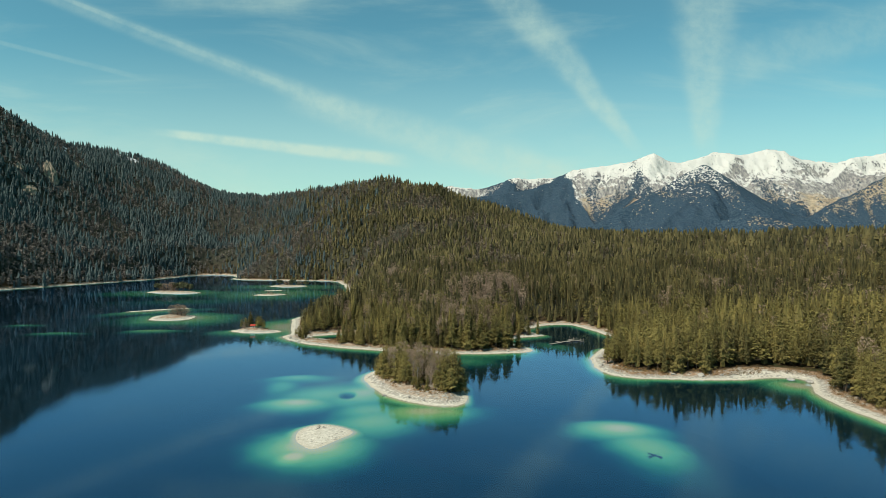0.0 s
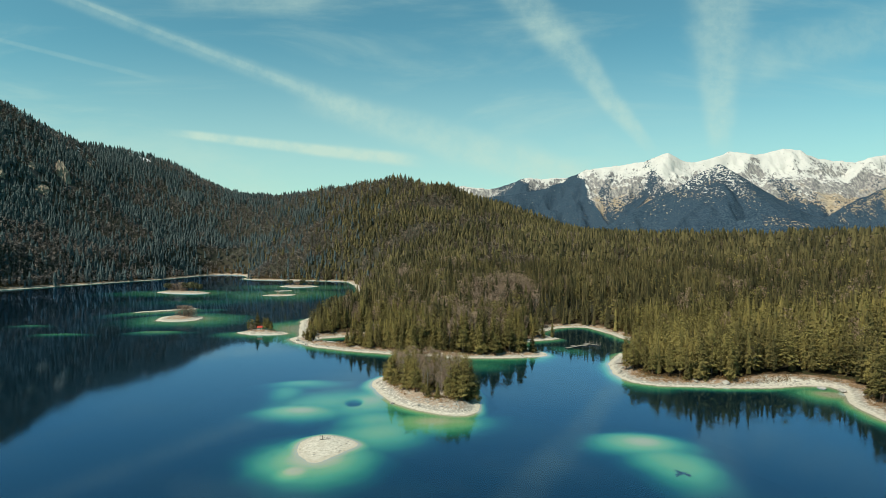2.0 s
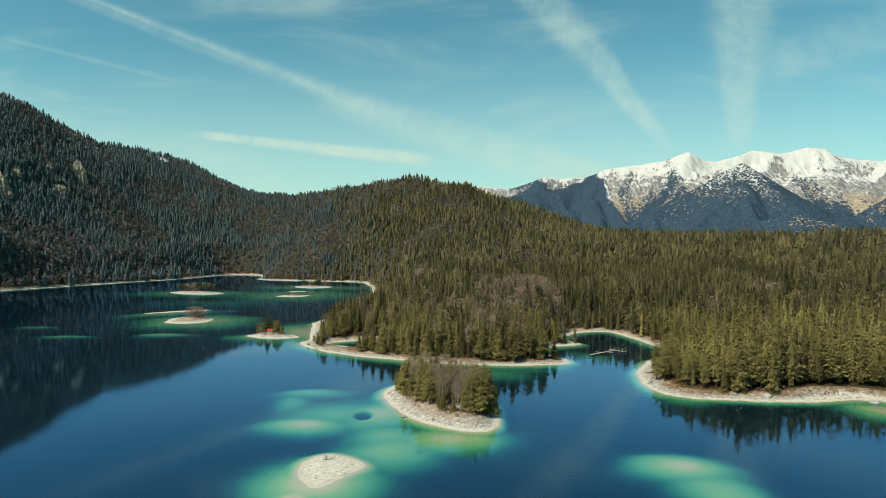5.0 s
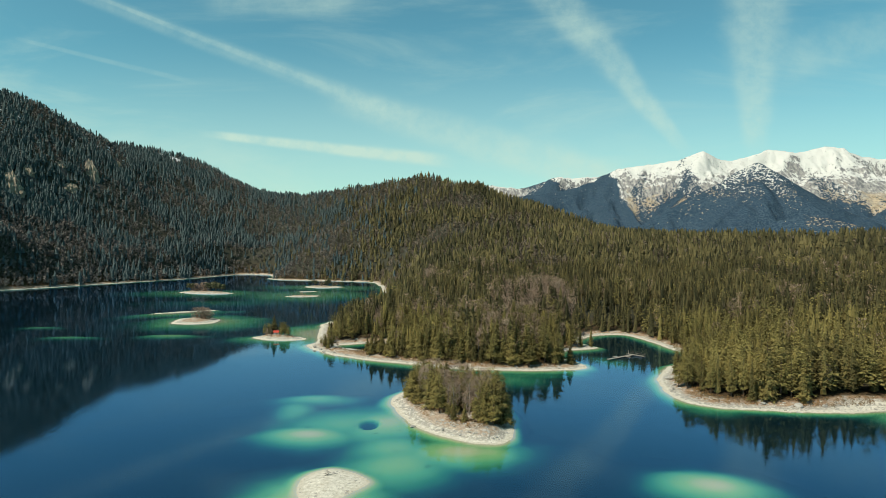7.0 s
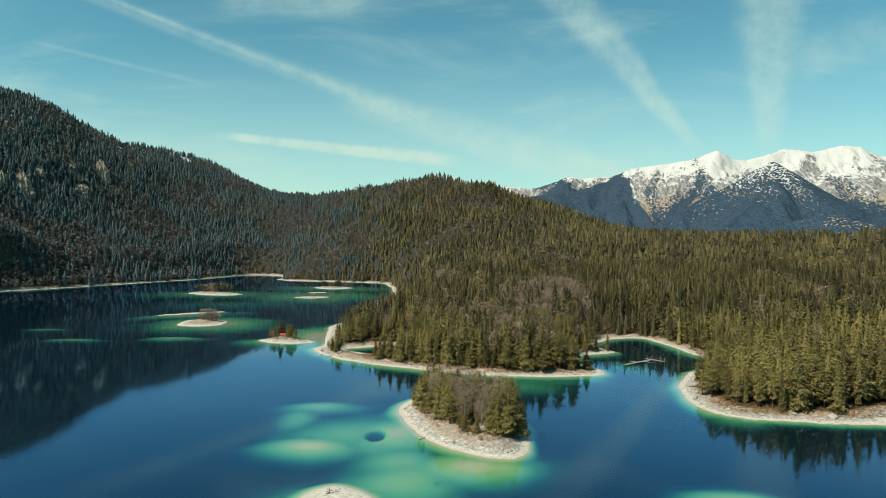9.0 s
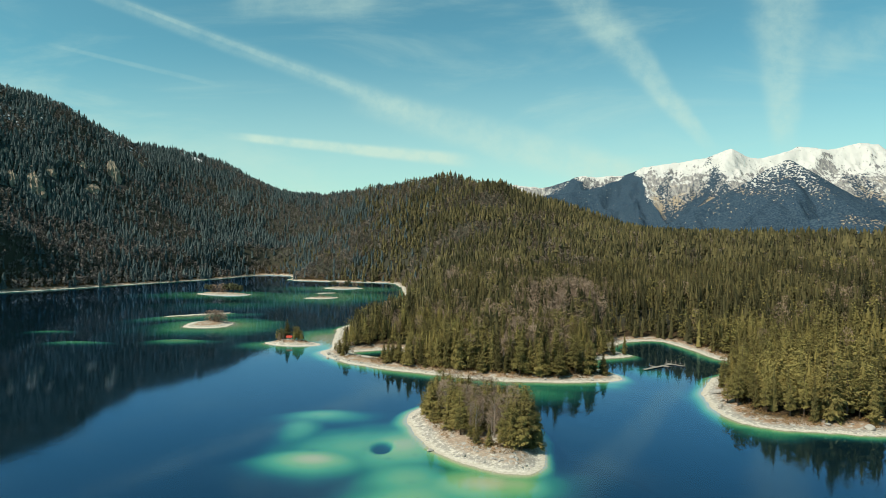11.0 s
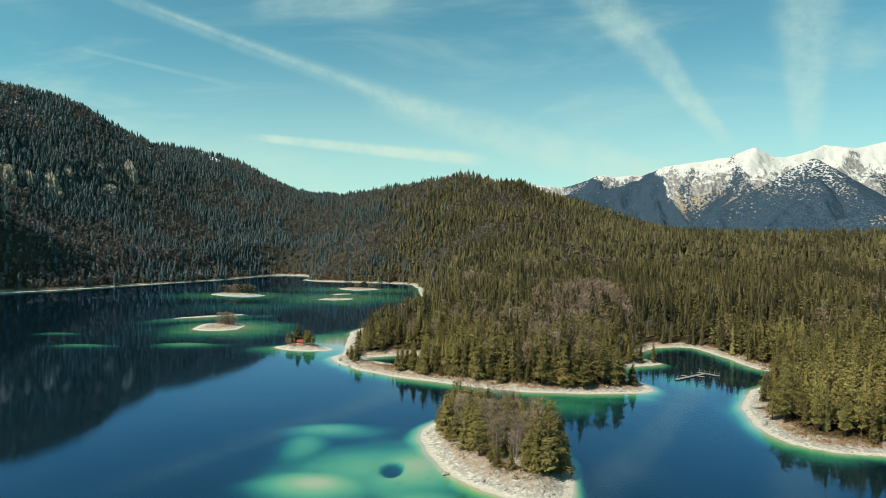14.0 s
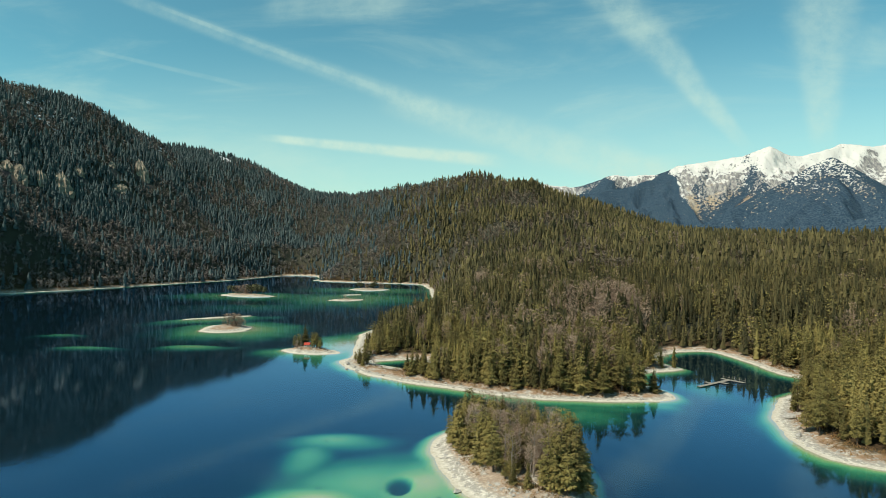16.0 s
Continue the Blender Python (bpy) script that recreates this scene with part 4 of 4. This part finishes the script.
# leave out the far sides of the crests, which nobody sees from over the lake
beyond = np.zeros(len(x), bool)
eye_z = 70.0
steps = np.linspace(0.60, 0.985, 10)
sight = (z + 20 - eye_z) / np.hypot(x, y)
for q in steps:
    sx, sy = x * q, y * q
    dry = land_by(sx, sy)[0]
    hz = hills(sx, sy) * smooth(6, 75, dry)
    beyond |= (hz + 2 - eye_z) / (np.hypot(x, y) * q) > sight + 0.012
snowy = snow_at(x, y, z)[1] * fbm(x, y, 25, 3, 72) > 0.3
ok = ~beyond & ~snowy
x, y, z, d = x[ok], y[ok], z[ok], d[ok]
g = np.random.default_rng(512)
bare_share = smooth(0.46, 0.57, fbm(x, y, 90, 4, 96)) * 0.72 * (1 - 0.75 * smooth(120, 320, x)) + 0.05 + 0.12 * smooth(190, 60, z)
leafless = g.uniform(0, 1, len(x)) < bare_share
tall = np.where(g.uniform(0, 1, len(x)) < 0.35, g.uniform(9, 15, len(x)), g.uniform(15, 25, len(x))) * np.where(leafless, 0.7, 1.0)
wide = g.uniform(0.95, 1.4, len(x)) * np.where(tall < 13, 1.35, 1.0) * np.where(leafless, 1.35, 1.0)
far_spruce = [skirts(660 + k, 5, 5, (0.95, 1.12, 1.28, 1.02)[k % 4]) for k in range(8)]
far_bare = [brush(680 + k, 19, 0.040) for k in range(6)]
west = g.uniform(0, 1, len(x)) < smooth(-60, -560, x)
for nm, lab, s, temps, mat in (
        ("mountain_spruce_forest", "dark spruce forest on the steep mountain side", west & ~leafless, far_spruce, M_HAZE_FAR),
        ("mountain_leafless_forest", "brown leafless woods on the mountain side", west & leafless, far_bare, M_HAZE_BARE_FAR),
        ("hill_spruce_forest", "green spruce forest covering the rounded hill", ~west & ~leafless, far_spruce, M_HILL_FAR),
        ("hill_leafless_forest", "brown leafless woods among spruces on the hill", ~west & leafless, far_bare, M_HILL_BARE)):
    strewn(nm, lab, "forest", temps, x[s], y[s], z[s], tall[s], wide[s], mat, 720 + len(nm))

# ---- trees of the wooded isle ----
ISLE_WOOD = [(-29, 336), (-28, 327), (-24.5, 319), (-16, 302), (-10, 295), (-4, 289), (4, 284), (14, 281.5), (18.5, 295), (18.5, 308), (17.5, 322), (5, 339), (-12, 347), (-25, 347)]
x, y, g = jittered(-31, 22, 282, 350, 4.0, 521)
d = inside_by(x, y, rounded(ISLE_WOOD))
for i in np.nonzero(d > 0)[0]:
    roll = g.uniform(0, 1)
    rim = d[i] < 3.2
    mid = -18 < x[i] < 5 and not rim
    k = "bare" if roll < (0.34 if mid else 0.06) else "pine" if roll < (0.55 if mid else 0.35) else "spruce"
    t = g.uniform(5, 12) if rim else g.uniform(11, 17.5) * (0.95 if k == "bare" else 1.0)
    if x[i] > 7 and d[i] > 1.5:
        t = g.uniform(12, 18)
    tree(k, x[i], y[i], t, "on the wooded isle", "trees on the wooded isle", g.uniform(1.25, 1.5) if rim else g.uniform(1.15, 1.45))

# ---- hut isle ----
for kd, tx, ty, tt in (("spruce", -149, 522, 17), ("pine", -155, 518, 10), ("pine", -141, 518, 12), ("pine", -138, 513, 11), ("spruce", -152, 516, 9),
                       ("pine", -144, 523, 12), ("pine", -136, 516, 9), ("pine", -153, 521, 11), ("pine", -140, 521, 11), ("pine", -140, 511, 7), ("pine", -135, 511, 7), ("bare", -148, 511, 5), ("bare", -151, 511, 6)):
    tree(kd, tx, ty, tt * 0.92, "beside the hut", "trees on the hut isle", 1.3)
# small trees on the spit beside the lagoon
for kd, tx, ty, tt in (("pine", -99, 478, 11), ("pine", -95, 474, 10), ("spruce", -97, 471, 12), ("pine", -92, 470, 7), ("bare", -88, 468, 8), ("pine", -102, 480, 8)):
    tree(kd, tx, ty, tt * 0.75, "on the stony spit", "trees on the spit", 1.4)


def height_at(px, py):
    return float(surface(np.array([float(px)]), np.array([float(py)]))[0][0])


def hut():
    w, l, h, ridge = 2.8, 3.4, 1.7, 1.1
    root = new("lake_hut")
    root.matrix_basis = pose(-144.5, 513.0, height_at(-144.5, 513.0) - 0.1, 0, 0, 12)
    part("walls", bm_mesh("walls", boxed(l, w, h, 0, 0, h / 2, 0.03), M_WALL), root)
    for s in (-1, 1):
        bm = bmesh.new()
        a = [(-l / 2 - 0.4, s * (w / 2 + 0.45), h - 0.28), (l / 2 + 0.4, s * (w / 2 + 0.45), h - 0.28), (l / 2 + 0.4, 0, h + ridge), (-l / 2 - 0.4, 0, h + ridge)]
        vs = [bm.verts.new(p) for p in a] + [bm.verts.new((p[0], p[1], p[2] + 0.12)) for p in a]
        for q in ((3, 2, 1, 0), (4, 5, 6, 7), (0, 1, 5, 4), (1, 2, 6, 5), (2, 3, 7, 6), (3, 0, 4, 7)):
            bm.faces.new([vs[i] for i in q])
        part("roof_side", bm_mesh("roof_side", bm, M_RED), root, "faded red roof sheet")
        bm = bmesh.new()
        e = s * (l / 2 - 0.02)
        vs = [bm.verts.new(p) for p in ((e, -w / 2, h), (e, w / 2, h), (e, 0, h + ridge - 0.05), (e - s * 0.15, -w / 2, h), (e - s * 0.15, w / 2, h), (e - s * 0.15, 0, h + ridge - 0.05))]
        for q in ((0, 1, 2), (5, 4, 3), (0, 3, 4, 1), (1, 4, 5, 2), (2, 5, 3, 0)):
            bm.faces.new([vs[i] for i in q])
        part("gable", bm_mesh("gable", bm, M_WALL), root)
    part("door", bm_mesh("door", boxed(0.8, 0.08, 1.5, 0.6, -w / 2 - 0.02, 0.80, 0.01), M_WOOD), root, "brown plank door")
    part("window", bm_mesh("window", boxed(0.6, 0.08, 0.6, -0.8, -w / 2 - 0.02, 1.0, 0.01), M_DARK), root, "small dark window")
    return tagged(root, "small white hut with red roof among trees on an isle", "hut")


hut()


def dock():
    """Floating jetty: a long walkway with two fingers and a railed end platform."""
    root = new("floating_dock")
    root.matrix_basis = pose(90, 445, 0, 0, 0, 43)
    planks = {}

    def deck(cx, cy, lx, ly):
        n = max(2, int(max(lx, ly) / 1.1))
        run_x = lx >= ly
        size = (lx / n - 0.05, ly) if run_x else (lx, ly / n - 0.05)
        key = (round(size[0], 3), round(size[1], 3))
        if key not in planks:
            planks[key] = bm_mesh("plank", boxed(size[0], size[1], 0.10, 0, 0, 0, 0.012), M_WOOD)
        part("float", bm_mesh("float", boxed(lx * 0.98, ly * 0.9, 0.42, cx, cy, 0.16, 0.05), M_DARK), root, "dark float under the deck")
        for k in range(n):
            o = (k + 0.5) / n - 0.5
            part("plank", planks[key], root, at=pose(cx + (o * lx if run_x else 0), cy + (0 if run_x else o * ly), 0.43 + 0.01 * math.sin(k * 2.3)))

    deck(14, 0, 28, 2.4)
    deck(13.4, 3.0, 2.2, 3.6)
    deck(19.5, -3.0, 2.2, 3.6)
    deck(29.4, -2.0, 2.6, 13)
    for yy in (-8.2, -5.2, -2.2, 0.8, 4.2):
        part("post", mesh_of("post", *stem([(30.5, yy, -0.4), (30.5, yy, 2.6)], [0.13, 0.11], 6), M_WOOD), root)
    rail = boxed(0.08, 12.6, 0.08, 30.5, -2.0, 1.45, 0.01)
    part("rail", bm_mesh("rail", rail, M_WOOD), root)
    return tagged(root, "grey weathered wooden floating dock with posts in the cove", "dock")


dock()


# ---- stones and brush of the shores ----
def stone(seed, rounds=2):
    bm = bmesh.new()
    bmesh.ops.create_icosphere(bm, subdivisions=rounds, radius=1.0)
    g = np.random.default_rng(seed)
    ax = g.uniform(0.7, 1.2, 3) * (1, 1, 0.62)
    cuts = g.normal(size=(7, 3))
    cuts /= np.linalg.norm(cuts, axis=1)[:, None]
    for v in bm.verts:
        p = np.array(v.co)
        for c in cuts:
            p -= c * max(0.0, p @ c - 0.62)
        v.co = p * ax
    return bm


def stone_arrays(seed, rounds=1):
    bm = stone(seed, rounds)
    v = np.array([tuple(q.co) for q in bm.verts])
    f = np.array([[q.index for q in fc.verts] for fc in bm.faces])
    bm.free()
    return v, f


def scatter(x0, x1, y0, y1, step, seed, lo, hi):
    x, y, g = jittered(x0, x1, y0, y1, step, seed)
    d, top = land_by(x, y)
    ok = (d > lo) & (d < hi) & (fbm(x, y, 12, 2, seed) > 0.42)
    x, y = x[ok], y[ok]
    z, _ = surface(x, y)
    return x, y, z, d[ok], g


x, y, z, d, g = scatter(-170, 215, 205, 560, 1.5, 531, 1.2, 14)
size = (0.17 + 0.85 * g.uniform(0, 1, len(x)) ** 7 + 0.1 * (d > 5)) * np.where((x > -60) & (x < -20) & (y < 250), 0.5, 1.0)
more = [scatter(-52, -24, 206, 246, 1.2, 532, 0.3, 7.0)] + [scatter(*box, seed, 2.6, 10.5) for box, seed in (((-38, 24, 262, 330, 1.0), 533), ((98, 216, 296, 402, 1.25), 535), ((-118, -60, 424, 484, 1.25), 537), ((-60, 74, 398, 446, 1.5), 539))]
extra = np.concatenate([g.uniform(0, 1, len(m[0])) for m in more])
x, y, z = [np.concatenate([x if i == 0 else y if i == 1 else z] + [m[i] for m in more]) for i in range(3)]
size = np.concatenate([size, (0.24 + 0.26 * extra + 0.85 * extra ** 9) * np.where(np.arange(len(extra)) < len(more[0][0]), 0.6, 1.0)])
strewn("shore_stones", "pale limestone stones strewn over the gravel shores", "stones", [stone_arrays(540 + k) for k in range(8)],
       x, y, z + 0.12, size, np.ones(len(x)), M_STONE, 541)
for k, (bx, by, bs) in enumerate(((111, 388, 3.4), (114, 381, 1.8), (-39.5, 236, 0.7), (-104, 470, 1.6), (-98, 462, 1.4), (150, 332, 2.2), (197, 327, 2.0), (202, 318, 2.4), (-20, 289, 1.2),
                                  (-8, 283, 1.0), (20, 300, 1.5), (208, 296, 2.2), (104, 362, 1.6), (108, 372, 1.4), (122, 334, 1.2), (136, 335, 1.5), (162, 333, 1.3), (176, 342, 1.2),
                                  (-101, 457, 1.3), (-94, 453, 1.5), (-86, 450, 1.1), (-77, 443, 1.2), (-62, 437, 1.0), (30, 410, 1.1), (55, 412, 1.2), (-40, 428, 1.0), (146, 336, 0.9), (206, 309, 1.3))):
    bm = stone(560 + k)
    bmesh.ops.scale(bm, vec=(bs, bs, bs), verts=bm.verts)
    ob = new("boulder", bm_mesh("boulder", bm, M_STONE))
    ob.matrix_basis = pose(bx, by, height_at(bx, by) + bs * 0.25, 0, 0, k * 50)
    tagged(ob, "big grey limestone boulder on the gravel shore" if bs > 1.7 else "limestone block lying on the gravel", "boulder", "boulders on the shore")


def bush_template(seed, count=34):
    g = np.random.default_rng(seed)
    return tuft_cloud(g, (0, 0, 0.45), (0.55, 0.55, 0.5), count, 0.085)


x, y, z, d, g = scatter(-170, 230, 230, 560, 1.8, 551, 7.5, 17)
clear = (x > -36) & (x < 24) & (y > 264) & (y < 316) & (inside_by(x, y, np.array(ISLE_WOOD, float)) < -4.0) | (y < 262) & (x < 60) | (x > -120) & (x < -72) & (y > 436) & (y < 486) & (fbm(x, y, 6, 2, 553) < 0.62)
x, y, z = x[~clear], y[~clear], z[~clear]
strewn("shore_brush", "rust-brown brush and dry grass under the wood's edge", "brush", [bush_template(570 + k) for k in range(6)],
       x, y, z, g.uniform(0.7, 2.4, len(x)), g.uniform(0.8, 1.4, len(x)), M_BUSH, 552)


def shrubs(spots, label, group, seed):
    g = np.random.default_rng(seed)
    for k, (bx, by, bs, brown) in enumerate(spots):
        wood = joined([stem([(0, 0, 0), (0.05 * math.sin(a), 0.05 * math.cos(a), 0.3), (0.3 * math.sin(a), 0.3 * math.cos(a), 0.8)], [0.03, 0.02, 0.006], 4) for a in (0.3, 2.2, 4.4)])
        root = new("shrub")
        root.matrix_basis = pose(bx, by, height_at(bx, by) - 0.1, 0, 0, k * 73) @ Matrix.Diagonal((bs, bs, bs * 0.85, 1))
        part("stems", mesh_of("stems", *wood, M_BARK), root)
        if brown:
            v, f = bare_crown(seed + k, 700)
            v = (v - (0, 0, 0.3)) * (2.6, 2.6, 1.4)
        else:
            v, f = joined([tuft_cloud(g, (0.25 * math.sin(q * 2.1), 0.25 * math.cos(q * 2.1), 0.45 + 0.07 * q), (0.3, 0.3, 0.22), 110, 0.05) for q in range(6)])
        part("crown", mesh_of("crown", v, f, M_BARE if brown else M_SHRUB), root)
        tagged(root, ("leafless brown " if brown else "olive green ") + label, "shrub", group)


shrubs([(-246, 612, 13, True), (-241, 609, 11, True), (-251, 614, 12, True), (-244, 617, 12, True), (-238, 612, 9, True)], "shrub on a low gravel isle", "shrubs on the gravel isle", 801)
shrubs([(-150, 510, 3.0, True), (-140.5, 508.5, 2.6, True), (-153, 514, 2.8, True), (-137, 510, 2.4, True), (-147, 508.5, 2.2, True)], "shrub below the hut", "shrubs on the hut isle", 861)
shrubs([(-405, 940, 14, False), (-396, 937, 14, True), (-386, 942, 15, True), (-376, 938, 16, False), (-366, 934, 17, False), (-357, 932, 14, False), (-390, 948, 15, True), (-381, 934, 12, True), (-400, 944, 12, True)],
       "shrub crowding a far isle", "shrubs on the far isle", 821)
shrubs([(-262, 1100, 12, False), (-250, 1098, 11, True), (-240, 1100, 13, False), (-228, 1104, 11, True), (-218, 1108, 11, False), (-232, 906, 5, True), (-226, 900, 4, True)],
       "shrub on a distant gravel isle", "shrubs on the distant isles", 841)


def driftwood(bx, by, n, seed, wood=M_WOOD):
    g = random.Random(seed)
    root = new("driftwood")
    root.matrix_basis = pose(bx, by, height_at(bx, by) + 0.1)
    for k in range(n):
        a, l = g.uniform(0, 3.14), g.uniform(1.2, 3.0)
        c, s = math.cos(a) * l / 2, math.sin(a) * l / 2
        part("branch", mesh_of("branch", *stem([(-c, -s, 0.15 * k), (0.1, 0.1, 0.2 + 0.12 * k), (c, s, 0.1 + 0.2 * k)], [0.11, 0.09, 0.03], 5), wood), root)
    return tagged(root, "heap of dark driftwood branches on a bare isle", "driftwood")


driftwood(-41, 234.5, 8, 3, M_SODDEN)
# dead trunks standing at the wood's edge
for k, (tx, ty, tt) in enumerate(((157, 377, 16), (166, 403, 15), (-46, 447, 14), (8, 424, 13), (52, 424, 12), (128, 372, 11))):
    ob = new("dead_tree")
    ob.matrix_basis = pose(tx, ty, height_at(tx, ty) - 0.2, 3 * math.sin(k), 2, k * 40)
    part("trunk", mesh_of("trunk", *joined([stem([(0, 0, 0), (0.15, 0.1, tt * 0.5), (0, 0.1, tt)], [0.24, 0.17, 0.05], 6),
                                            *[(v * tt, f) for v, f in limbs(860 + k, 6, 0.4, 0.9, 0.06, 0.02)]]), M_PALE_BARK), ob)
    tagged(ob, "pale dead tree trunk standing bare at the wood's edge", "dead tree", "dead trunks")
# a sunken branch heap on the shoal
sunken = driftwood(78, 206, 11, 9, M_DARK)
sunken.matrix_basis = pose(78, 206, height_at(78, 206) - 0.1, 0, 0, 20) @ Matrix.Diagonal((2.6, 2.2, 0.2, 1))
tagged(sunken, "dark sunken branches lying on the pale shoal")


# ---- crags of the left mountain ----
M_CRAG = plain("tan_limestone_crag", (0.25, 0.205, 0.15), 0.95, 0.65, 0.10)
for k, (cx, cy, cw, ch) in enumerate(CRAGS):
    bm = bmesh.new()
    bmesh.ops.create_icosphere(bm, subdivisions=4, radius=1.0)
    pts = np.array([tuple(q.co) for q in bm.verts])
    turn = np.arctan2(pts[:, 1], pts[:, 0]) * 3.2
    ribs = ridged(turn + 20, pts[:, 2] * 0.5 + k * 7, 0.8, 3, 900 + k) - 0.55
    ledges = fbm(turn * 0.7 + 9, pts[:, 2] * 4 + k * 3, 0.6, 3, 950 + k) - 0.5
    swell = 1 + 1.0 * ribs + 0.9 * ledges
    jag = 1 + 0.8 * (fbm(turn + 4, pts[:, 0] * 2 + k, 0.7, 3, 970 + k) - 0.5)
    shape = pts * np.stack([swell * cw * 0.9, swell * cw * 1.15, jag * ch * 1.2], 1)
    for q, p3 in zip(bm.verts, shape):
        q.co = p3
    ob = new("crag", bm_mesh("crag", bm, M_CRAG))
    ob.matrix_basis = pose(cx - 3, cy + 2, height_at(cx, cy) + ch * 0.05, 0, -20, -30)
    tagged(ob, "tan limestone crag standing out of the spruce forest", "cliff", "crags on the mountain")
